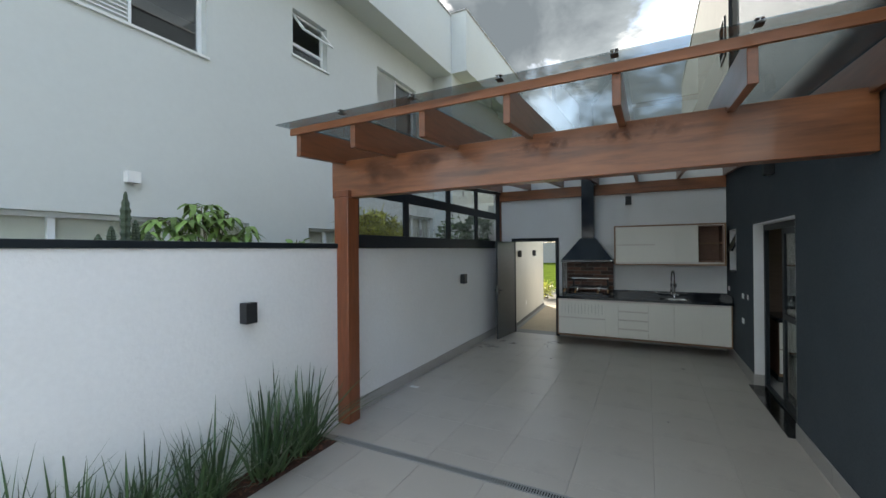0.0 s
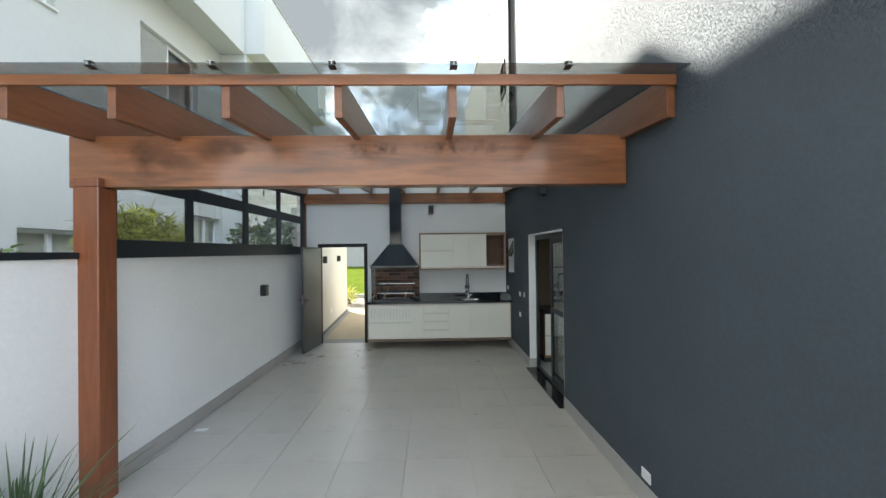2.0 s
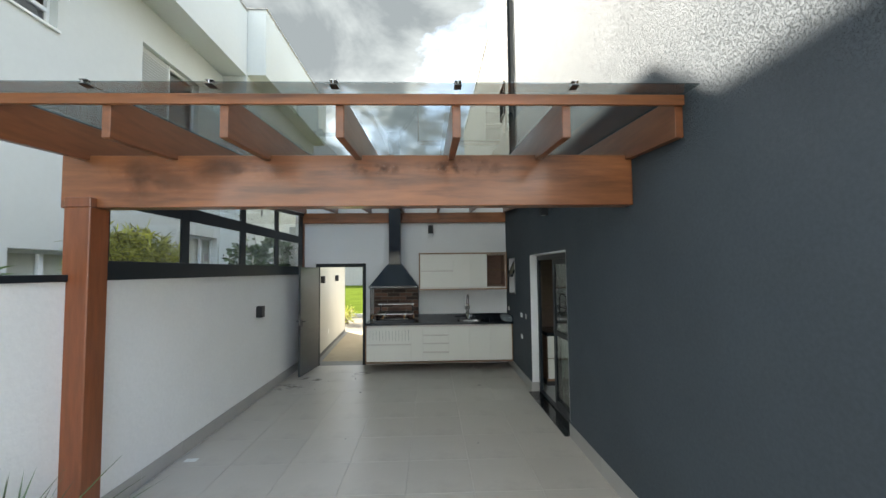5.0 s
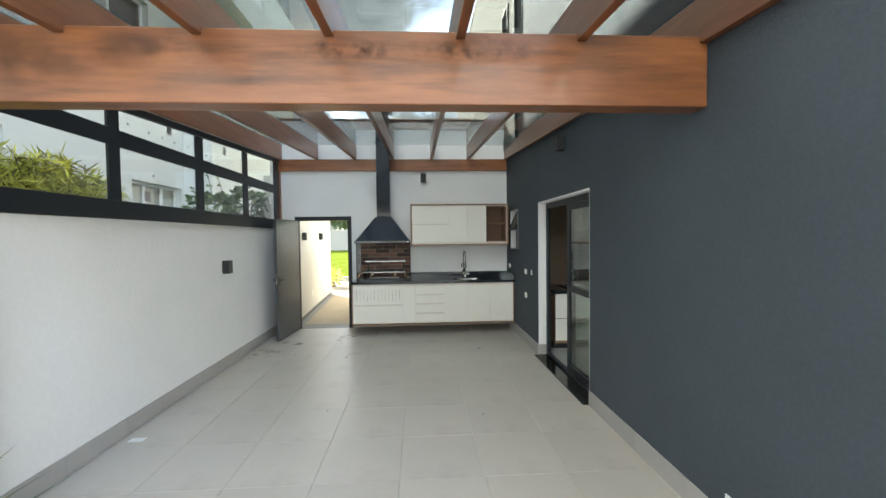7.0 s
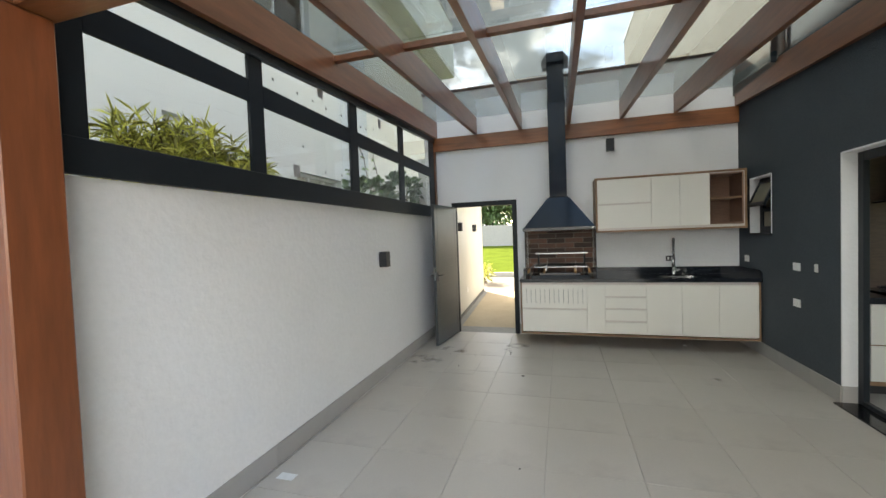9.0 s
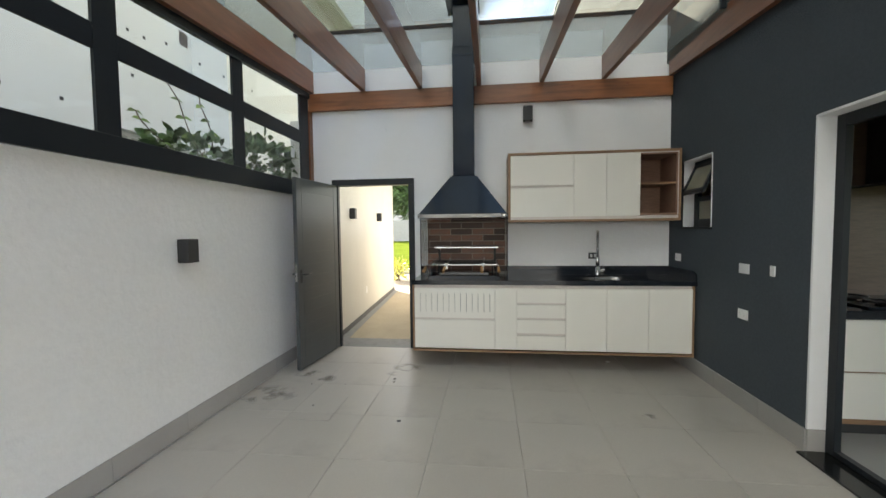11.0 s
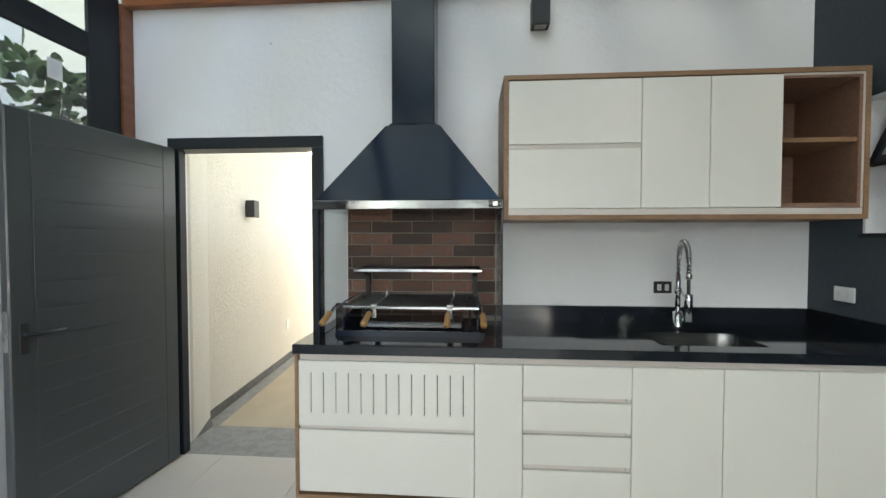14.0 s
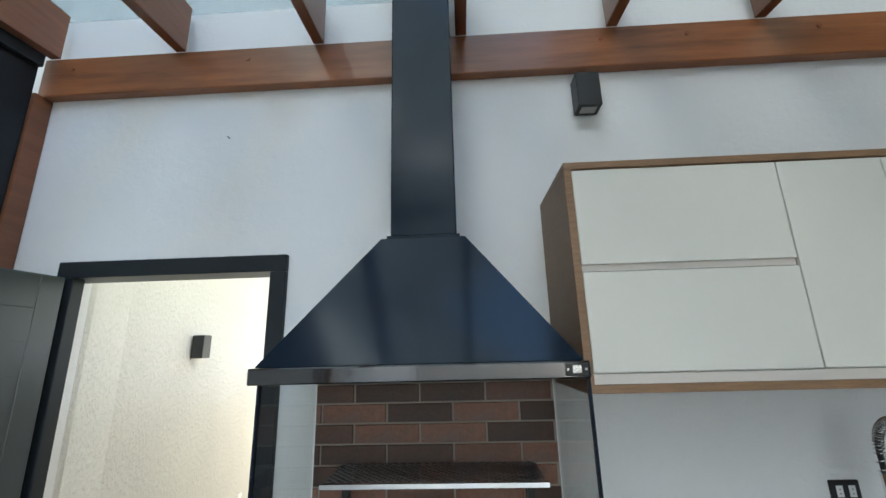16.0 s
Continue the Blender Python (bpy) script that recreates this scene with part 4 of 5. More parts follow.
part("shelf_front", box(UX1 - e - 0.010, UY + 0.003, 1.605, UX1 - e - 0.001, UY + 0.029, UZ1 - e - 0.002), M["grip_board"], upper)
part("shelf_front", box(1.25, UY + 0.003, UZ1 - e - 0.012, UX1 - e - 0.0105, UY + 0.029, UZ1 - e - 0.002), M["grip_board"], upper)
part("shelf_floor", box(1.2495, UY + 0.005, 1.605, UX1 - e - 0.0105, YB - 0.021, 1.625), M["shelf_wood"], upper)
part("shelf", box(1.2495, UY + 0.012, 1.928, UX1 - e - 0.0265, YB - 0.021, 1.950), M["cabinet_wood"], upper)

# ---------------------------------------------------------------- barbecue: hood, brick back, grill
hood = thing("barbecue_hood", (-0.62, 7.9, 1.6), "glossy black enamelled barbecue hood with square flue", "hood")
HX0, HX1, HY0, HY1 = -1.115, -0.135, 7.635, YB - 0.002
part("rim", box(HX0, HY0, 1.598, HX1, HY1, 1.645, 0.004), M["black_gloss"], hood)
bm = bmesh.new()
lo = [bm.verts.new(p) for p in ((HX0 + 0.012, HY0 + 0.012, 1.6455), (HX1 - 0.012, HY0 + 0.012, 1.6455), (HX1 - 0.012, HY1, 1.6455), (HX0 + 0.012, HY1, 1.6455))]
hi = [bm.verts.new(p) for p in ((-0.765, 7.81, 2.07), (-0.468, 7.81, 2.07), (-0.468, HY1, 2.07), (-0.765, HY1, 2.07))]
for k in range(4):
    bm.faces.new((lo[k], lo[(k + 1) % 4], hi[(k + 1) % 4], hi[k]))
bm.faces.new(hi)
bm.faces.new(lo[::-1])
bmesh.ops.recalc_face_normals(bm, faces=bm.faces[:])
bmesh.ops.bevel(bm, geom=bm.edges[:], offset=0.003, segments=2, affect="EDGES")
part("canopy", bm, M["black_enamel"], hood)
part("collar", box(-0.747, 7.818, 2.0705, -0.486, HY1, 2.082, 0.002), M["black_enamel"], hood)
part("flue", box(-0.735, 7.83, 2.083, -0.497, 8.06, 3.50, 0.004), M["black_enamel"], hood)
part("flue", box(-0.728, 7.837, 3.501, -0.504, 8.053, 3.96, 0.004), M["black_enamel"], hood)
part("joint_band", box(-0.742, 7.823, 3.40, -0.490, 8.067, 3.425, 0.002), M["black_enamel"], hood)
part("chimney_cap", prism([(-0.80, 3.98), (-0.432, 3.98), (-0.432, 4.0), (-0.51, 4.10), (-0.722, 4.10), (-0.80, 4.0)], "y", 7.76, 8.10), M["black_enamel"], hood)
badge = part("badge", box(HX1 - 0.072, HY0 - 0.003, 1.606, HX1 - 0.008, HY0 - 0.0005, 1.640, 0.0008), M["dark_steel"], hood, "small dark metal badge")
part("badge_rivet", box(HX1 - 0.068, HY0 - 0.0045, 1.62, HX1 - 0.062, HY0 - 0.0032, 1.626), M["steel"], badge)
part("badge_rivet", box(HX1 - 0.018, HY0 - 0.0045, 1.62, HX1 - 0.012, HY0 - 0.0032, 1.626), M["steel"], badge)
part("badge_mark", box(HX1 - 0.052, HY0 - 0.0045, 1.613, HX1 - 0.028, HY0 - 0.0032, 1.634), M["steel"], badge)

back = thing("brick_panel", (-0.61, YB - 0.02, 0.93), "brown brick-tile lining behind the grill", "brick panel")
BX0, BX1 = -1.084, -0.142
part("mortar", box(BX0, YB - 0.016, 0.931, BX1, YB - 0.002, 1.597), M["brick_grout"], back)
cache_b = {}


def brick_piece(sx, sz, sy):
    bm = slab(sx, sz, sy, 0.002)
    bm.transform(Matrix.Rotation(radians(90), 4, "X"))
    return bm


rowh, colw = 0.0745, 0.2595
for r in range(9):
    z0, z1 = 1.557 - r * rowh + 0.004, min(1.557 - (r - 1) * rowh - 0.004, 1.596)
    z0 = max(z0, 0.934)
    off = -0.798 if r % 2 == 0 else -0.798 + colw / 2
    for c in range(-2, 5):
        x0, x1 = max(BX0 + 0.002, off + c * colw + 0.004), min(BX1 - 0.002, off + (c + 1) * colw - 0.004)
        if x1 - x0 > 0.02 and z1 - z0 > 0.02:
            pieces(back, "brick", cache_b, [(((x0 + x1) / 2, YB - 0.0155, (z0 + z1) / 2), (round(x1 - x0, 3), round(z1 - z0, 3), 0.008))], brick_piece, M["brick"])

screens = thing("glass_screen", (-0.62, 7.9, 0.93), "pair of clear glass side screens round the grill", "glass screen")
for x in (-1.088, -0.138):
    p = part("pane", box(x - 0.003, 7.672, 0.936, x + 0.003, YB - 0.023, 1.597), M["window_glass"], screens)
    p.visible_shadow = False
    part("edge_strip", box(x - 0.004, 7.655, 0.936, x + 0.004, 7.671, 1.597, 0.001), M["black_enamel"], screens)
    part("foot_strip", box(x - 0.004, 7.655, 0.9336, x + 0.004, YB - 0.023, 0.9355), M["black_enamel"], screens)

grill = thing("charcoal_grill", (-0.62, 7.85, 0.93), "built-in steel charcoal grill with skewers and wooden grips", "grill")
part("fire_box", box(-1.02, 7.70, 0.9305, -0.22, 8.10, 0.955, 0.004), M["black_enamel"], grill)
part("rim", box(-1.005, 7.682, 0.9305, -0.24, 7.70, 0.962, 0.002), M["black_enamel"], grill)
part("ash_tray", box(-0.90, 7.74, 0.956, -0.34, 8.06, 1.0, 0.006), M["black_gloss"], grill)
for x in (-0.985, -0.26):
    part("side_plate", prism([(7.74, 0.956), (8.09, 0.956), (8.09, 1.05), (7.74, 1.02)], "x", x - 0.004, x + 0.004), M["black_enamel"], grill)
# lower mesh grate, slightly tilted
def mesh_grate(x0, x1, y0, y1, za, zb, pitch):
    bm = bmesh.new()
    n = int((x1 - x0 + y1 - y0) / pitch)
    for s in (1, -1):
        for k in range(n + 1):
            d = k * pitch
            if s > 0:
                a = (x0 + min(d, x1 - x0), y0 + max(0, d - (x1 - x0)))
                b = (x0 + max(0, d - (y1 - y0)), y0 + min(d, y1 - y0))
            else:
                a = (x1 - min(d, x1 - x0), y0 + max(0, d - (x1 - x0)))
                b = (x1 - max(0, d - (y1 - y0)), y0 + min(d, y1 - y0))
            za_, zb_ = (za + (zb - za) * (p[1] - y0) / (y1 - y0) for p in (a, b))
            tube([(*a, za_ + 0.001 * s), (*b, zb_ + 0.001 * s)], 0.0021, 4, bm, caps=False)
    return bm


part("lower_grate", mesh_grate(-0.965, -0.262, 7.705, 8.08, 1.085, 1.102, 0.030), M["wire"], grill, "woven grey steel grate")
for x in (-0.972, -0.256):
    part("grate_side", prism([(7.70, 1.078), (8.085, 1.095), (8.085, 1.107), (7.70, 1.09)], "x", x - 0.004, x + 0.004), M["wire"], grill)
part("grate_back", box(-0.975, 8.08, 1.095, -0.252, 8.09, 1.107, 0.002), M["wire"], grill)
for x in (-0.93, -0.30):
    part("grate_leg", box(x - 0.006, 7.95, 0.956, x + 0.006, 7.962, 1.105, 0.001), M["dark_steel"], grill)
part("front_bar", box(-0.975, 7.694, 1.076, -0.252, 7.706, 1.09, 0.002), M["chrome"], grill, "polished steel bar")
part("upper_grate", mesh_grate(-0.955, -0.242, 7.87, 8.08, 1.272, 1.278, 0.028), M["wire"], grill)
part("upper_bar", box(-0.965, 7.858, 1.258, -0.232, 7.87, 1.276, 0.002), M["chrome"], grill, "polished steel bar")
for x in (-0.925, -0.27):
    part("upright", prism([(8.02, 1.0), (8.05, 1.0), (8.05, 1.262), (7.94, 1.262), (8.02, 1.22)], "x", x - 0.012, x + 0.012), M["dark_steel"], grill)
for x in (-0.805, -0.405):
    part("skewer_bracket", box(x - 0.012, 7.69, 1.03, x + 0.012, 7.70, 1.076, 0.001), M["steel"], grill)
    part("centre_rod", tube([(x, 7.692, 1.096), (x + 0.008, 7.90, 1.104), (x + 0.012, 8.02, 1.109)], 0.004, 6), M["steel"], grill)
    part("rod_hook", tube([(x + 0.010, 7.96, 1.107), (x + 0.010, 7.965, 1.135), (x + 0.010, 7.99, 1.140), (x + 0.010, 8.0, 1.115)], 0.004, 6), M["steel"], grill)
    part("collar", box(x - 0.018, 7.688, 1.082, x + 0.018, 7.712, 1.104, 0.003), M["steel"], grill)
for x, a in ((-1.035, -0.35), (-0.825, -0.2), (-0.415, 0.05), (-0.236, 0.12)):
    d = Vector((a * 0.35, -1, -0.45)).normalized()
    s = Vector((x, 7.69, 1.065))
    part("rod", tube([s + d * -0.05, s + d * 0.03], 0.004, 6), M["steel"], grill)
    if abs(x + 0.62) > 0.3:
        part("side_rod", tube([s + d * 0.02, (x + (0.04 if x < -0.6 else -0.012), 7.80, 1.10), (x + (0.05 if x < -0.6 else -0.02), 8.06, 1.106)], 0.004, 6), M["wire"], grill)
    part("grip", tube([s + d * 0.02, s + d * 0.03, s + d * 0.09, s + d * 0.112, s + d * 0.115], 0.0148, 12, taper=1.15), M["handle_wood"], grill, "turned wooden grip", True)

# ---------------------------------------------------------------- fixtures on the walls
def wall_lamp(at, normal, label="matt black box wall lamp, switched off", mat="black_plastic", size=(0.105, 0.17, 0.095), group="black wall lamps"):
    w, h, d = size
    ob = thing("wall_lamp", (0, 0, 0), label, "wall lamp", group)
    part("housing", box(-w / 2, -d, 0, w / 2, -0.008, h, 0.003), M[mat], ob)
    part("wall_plate", box(-w / 2 + 0.012, -0.0075, 0.012, w / 2 - 0.012, 0.0, h - 0.012), M["dark_steel" if mat == "black_plastic" else mat], ob)
    for z in (-0.002, h - 0.001):
        part("lens", box(-w / 2 + 0.018, -d + 0.018, z, w / 2 - 0.018, -0.03, z + 0.003), M["steel"], ob)
    ob.matrix_basis = Matrix.Translation(at) @ Matrix.Rotation(math.atan2(normal[1], normal[0]) + math.pi / 2, 4, "Z")
    return ob


wall_lamp((XL, 1.625, 1.268), (1, 0))
wall_lamp((XL, 5.975, 1.255), (1, 0))
wall_lamp((0.118, YB, 2.722), (0, -1))
wall_lamp((XR, 5.115, 2.68), (-1, 0))


def plate(at, normal, w, h, label, mat="white_plastic", modules=2, category="socket"):
    ob = thing("socket_plate" if category == "socket" else "switch_plate", (0, 0, 0), label, category)
    part("cover", box(-w / 2, -0.010, -h / 2, w / 2, 0.0, h / 2, 0.003), M[mat], ob)
    for k in range(modules):
        x = (k - (modules - 1) / 2) * (w * 0.42)
        part("module", box(x - 0.012, -0.0125, -0.019, x + 0.012, -0.0102, 0.019, 0.001), M["white_plastic"], ob)
        if category == "socket":
            for dz in (-0.007, 0.007):
                part("pin_hole", tube([(x, -0.0135, dz), (x, -0.0126, dz)], 0.0022, 6), M["socket_dark"], ob)
    ob.matrix_basis = Matrix.Translation(at) @ Matrix.Rotation(math.atan2(normal[1], normal[0]) + math.pi / 2, 4, "Z")


plate((XR, 6.78, 1.135), (-1, 0), 0.125, 0.08, "white double switch plate on the dark wall", category="switch")
plate((XR, 6.455, 1.148), (-1, 0), 0.05, 0.078, "narrow white switch plate on the dark wall", modules=1, category="switch")
plate((XR, 6.78, 0.762), (-1, 0), 0.125, 0.08, "white double socket plate on the dark wall")
plate((XR, 7.91, 1.148), (-1, 0), 0.12, 0.08, "white socket plate above the worktop")
plate((XR, 2.58, 0.225), (-1, 0), 0.12, 0.08, "white blank socket plate low on the dark wall")
plate((0.875, YB, 1.150), (0, -1), 0.105, 0.072, "black double socket plate on the white wall", "black_plastic")

# ---------------------------------------------------------------- side passage behind the door
PZ = -0.10
PY0, PY1 = 8.70, 13.5


def passage_x(y):
    """The passage wall's face drifts outwards along its length."""
    return -2.50 - 0.068 * (y - PY0)


def along(a, b, z0, z1, y0=PY0, y1=PY1):
    """A strip that follows the passage wall, from a to b off its face."""
    return prism([(passage_x(y0) + a, y0), (passage_x(y1) + a, y1), (passage_x(y1) + b, y1), (passage_x(y0) + b, y0)], "z", z0, z1)


P_NORMAL = (1.0, 0.068)
single("wall_passage", along(-0.16, 0.0, -0.12, 2.7), M["corridor"], "cream grooved render wall of the side passage", "wall", kind="structure")
single("wall_passage_pier", prism([(-2.90, 8.302), (-2.292, 8.302), (-2.292, 8.34), (-2.415, 8.698), (-2.90, 8.698)], "z", -0.12, 2.9), M["corridor"], "cream render pier beside the door", "wall", kind="structure")
# unseen house side, kept low so sky light reaches the passage
single("wall_passage_house", box(-1.14, 8.302, -0.12, -0.99, 13.5, 1.7), M["corridor"], "unseen low cream wall added along the side passage", "wall", kind="structure")
single("passage_floor", box(-2.98, 8.552, -0.116, -1.142, PY1, PZ - 0.001), M["pebble"], "tan exposed pebble paving in the passage", "floor", kind="structure")
single("passage_border", along(0.001, 0.13, -0.115, PZ + 0.002), M["stone_border"], "mid grey stone border strip of the passage", "floor", kind="structure")
single("passage_step", box(-2.283, 8.142, -0.115, -1.25, 8.55, -0.004), M["stone_border"], "mid grey stone door step", "threshold", kind="structure")
single("passage_skirting", along(0.001, 0.012, PZ + 0.003, -0.02), M["slate"], "dark grey stone baseboard in the passage", "baseboard", kind="structure")
single("passage_skirting", prism([(-2.291, 8.345), (-2.280, 8.345), (-2.403, 8.698), (-2.414, 8.698)], "z", PZ + 0.003, -0.01), M["slate"], "dark grey stone baseboard on the pier", "baseboard", kind="structure")
for y in (9.52, 11.55):
    wall_lamp((passage_x(y), y, 1.66), P_NORMAL, group="passage wall lamps")
plate((passage_x(10.5), 10.5, 0.36), P_NORMAL, 0.075, 0.12, "white socket plate on the passage wall", modules=1)
single("passage_path", box(-6.0, 13.502, -0.118, 4.0, 17.4, -0.105), M["earth"], "pale paving beyond the passage", "pavement", kind="structure")
single("lawn_kerb", box(-6.0, 17.402, -0.118, 4.0, 17.56, 0.06, 0.01), M["grey_plaster"], "low rendered kerb between the paving and the lawn", "kerb", kind="structure")
single("wall_far", box(-36, 58.0, -0.12, 24, 58.2, 2.78), M["grey_plaster"], "white weathered garden wall across the lawn", "wall", kind="structure")


# ---------------------------------------------------------------- plants
def leaf_shape(bm, base, way, up, length, width, fold=0.25, droop=0.2):
    """A pointed leaf of six faces, folded along its rib and drooping."""
    way, side = way.normalized(), way.cross(up).normalized()
    nrm = side.cross(way)
    rows = []
    for f, w in ((0.0, 0.12), (0.35, 1.0), (0.7, 0.75), (1.0, 0.0)):
        mid = base + way * (length * f) - Vector((0, 0, droop * length * f * f))
        if w == 0:
            rows.append([bm.verts.new(mid)])
        else:
            rows.append([bm.verts.new(mid - side * width * w / 2 + nrm * fold * width * w / 2), bm.verts.new(mid), bm.verts.new(mid + side * width * w / 2 + nrm * fold * width * w / 2)])
    for a, b in zip(rows, rows[1:]):
        for k in (0, 1):
            if len(b) == 1:
                bm.faces.new((a[k], a[k + 1], b[0]))
            else:
                bm.faces.new((a[k], a[k + 1], b[k + 1], b[k]))


def rnd_dir(rng, flat=1.0):
    a, z = rng.uniform(0, 2 * math.pi), rng.uniform(-1, 1) * flat
    r = math.sqrt(max(0.0, 1 - z * z))
    return Vector((r * math.cos(a), r * math.sin(a), z))


def strap_plant(at, seed, height=0.6, count=80):
    rng = random.Random(seed)
    ob = thing("strap_leaf_plant", at, "clump of dark green strap-leaved iris in the planting bed", "plant", "strap-leaved plants in the bed")
    bm = bmesh.new()
    for _ in range(count):
        a = rng.uniform(0, 2 * math.pi)
        lean = rng.choice((rng.uniform(0.04, 0.4), rng.uniform(0.2, 0.7), rng.uniform(0.35, 0.85)))
        d = Vector((math.cos(a), math.sin(a), 0))
        if d.x < -0.3:
            lean *= 0.3
            d = Vector((d.x * 0.4, d.y, 0)).normalized()
        l, w = height * rng.choice((rng.uniform(0.5, 0.95), rng.uniform(0.8, 1.1), rng.uniform(1.0, 1.3))), rng.uniform(0.016, 0.030)
        s = Vector((-d.y, d.x, 0))
        foot = Vector(at) + Vector((rng.uniform(-0.03, 0.06), rng.uniform(-0.12, 0.12), 0))
        prev = None
        n = 6
        curl = rng.uniform(0.2, 1.0) * lean
        for k in range(n + 1):
            f = k / n
            p = foot + d * (0.05 * rng.random() if k == 0 else 0.05 + l * (lean * f + curl * f * f * 0.7)) + Vector((0, 0, l * (f * (1 - 0.25 * lean) - 0.45 * curl * f * f)))
            hw = w / 2 * (1 - f) ** 0.5 if f > 0.25 else w / 2 * (0.7 + 1.2 * f)
            row = [bm.verts.new(p - s * hw), bm.verts.new(p + d * -hw * 0.35), bm.verts.new(p + s * hw)]
            if prev:
                for q in (0, 1):
                    bm.faces.new((prev[q], prev[q + 1], row[q + 1], row[q]))
            prev = row
    part("leaves", bm, M["blade"], ob, kind="stuff")
    return ob


single("planting_bed_soil", box(XL + 0.001, -9.4, -0.011, -2.275, 2.41, 0.006), M["soil"], "dark reddish bark mulch along the boundary wall", "soil", kind="structure")
rng = random.Random(5)
bm = bmesh.new()
for _ in range(900):
    p = Vector((rng.uniform(-2.55, -2.285), rng.uniform(-1.0, 2.39), 0.012))
    m = Matrix.Translation(p) @ Euler((rng.uniform(-0.5, 0.5), rng.uniform(-0.5, 0.5), rng.uniform(0, 6))).to_matrix().to_4x4() @ Matrix.Diagonal((rng.uniform(0.012, 0.04), rng.uniform(0.008, 0.02), 0.006, 1))
    c = [bm.verts.new(m @ Vector(v)) for v in ((-0.5, -0.5, 0), (0.5, -0.5, 0), (0.5, 0.5, 0), (-0.5, 0.5, 0), (-0.3, -0.3, 1), (0.3, -0.3, 1), (0.3, 0.3, 1), (-0.3, 0.3, 1))]
    for f in ((4, 5, 6, 7), (0, 1, 5, 4), (1, 2, 6, 5), (2, 3, 7, 6), (3, 0, 4, 7)):
        bm.faces.new([c[k] for k in f])
single("bark_chips", bm, M["chip"], "loose red-brown bark chips on the planting bed", "bark chips", kind="stuff")
y, k = 2.12, 0
while y > -2.5:
    strap_plant((-2.42 + 0.03 * math.sin(k * 2.1), y, 0.0), 40 + k, 0.66 + 0.09 * math.sin(k * 1.7), 88)
    y -= 0.42 + 0.07 * math.sin(k * 1.3)
    k += 1


def leafy_bush(name, centre, size, count, leaf, width, mat, label, category, seed, upright=0.2, shell=0.55, stems=7):
    """A crown of single leaves round branching stems, with an uneven outline."""
    rng = random.Random(seed)
    ob = thing(name, (centre[0], centre[1], -0.12), label, category)
    c = Vector(centre)
    bm, sb = bmesh.new(), bmesh.new()
    tips = []
    for k in range(stems):
        d = rnd_dir(rng)
        tip = c + Vector((d.x * size[0], d.y * size[1], abs(d.z) * size[2] * 0.9)) * rng.uniform(0.5, 0.95)
        root = Vector((centre[0] + rng.uniform(-0.1, 0.1), centre[1] + rng.uniform(-0.1, 0.1), -0.12))
        tube([root, root.lerp(c, 0.7) + d * 0.05, tip], 0.016, 5, sb, taper=0.3)
        tips.append(tip)
    for k in range(count):
        d = rnd_dir(rng)
        r = rng.uniform(shell, 1.0) * (1 + 0.22 * noise.noise(d * 2.3 + Vector((seed, 0, 0))))
        p = c + Vector((d.x * size[0], d.y * size[1], d.z * size[2])) * r
        way = (d + Vector((0, 0, upright)) + rnd_dir(rng) * 0.6).normalized()
        leaf_shape(bm, p, way, rnd_dir(rng), leaf * rng.uniform(0.6, 1.25), width * rng.uniform(0.7, 1.2), 0.3, rng.uniform(0, 0.4))
    part("stems", sb, M["stem"], ob)
    part("leaves", bm, M[mat], ob, kind="stuff")
    return ob




def rosette_bush(centre, size, rosettes, label, seed):
    """Thin stems, each tipped with a rosette of narrow arching leaves."""
    rng = random.Random(seed)
    ob = thing("golden_bush", (centre[0], centre[1], -0.12), label, "bush")
    c = Vector(centre)
    bm, sb = bmesh.new(), bmesh.new()
    for k in range(rosettes):
        d = rnd_dir(rng)
        d.z = abs(d.z) if rng.random() < 0.8 else d.z
        r = rng.uniform(0.35, 1.0) * (1 + 0.25 * noise.noise(d * 2.1 + Vector((seed, 0, 0))))
        tip = c + Vector((d.x * size[0], d.y * size[1], d.z * size[2])) * r
        root = Vector((centre[0] + rng.uniform(-0.2, 0.2), centre[1] + rng.uniform(-0.4, 0.4), -0.12))
        if k % 4 == 0:
            tube([root, root.lerp(tip, 0.6) + Vector((0, 0, 0.1)), tip], 0.010, 5, sb, taper=0.4)
        axis = (Vector((d.x * 0.5, d.y * 0.6, 0.9)) + rnd_dir(rng) * 0.35).normalized()
        for q in range(rng.randint(16, 24)):
            out = rnd_dir(rng)
            way = (axis * rng.uniform(0.35, 1.3) + out).normalized()
            leaf_shape(bm, tip - axis * rng.uniform(0.0, 0.09), way, rnd_dir(rng), rng.uniform(0.09, 0.17), rng.uniform(0.010, 0.017), 0.3, rng.uniform(0.05, 0.5))
    part("stems", sb, M["stem"], ob)
    part("leaves", bm, M["leaf_yellow"], ob, kind="stuff")


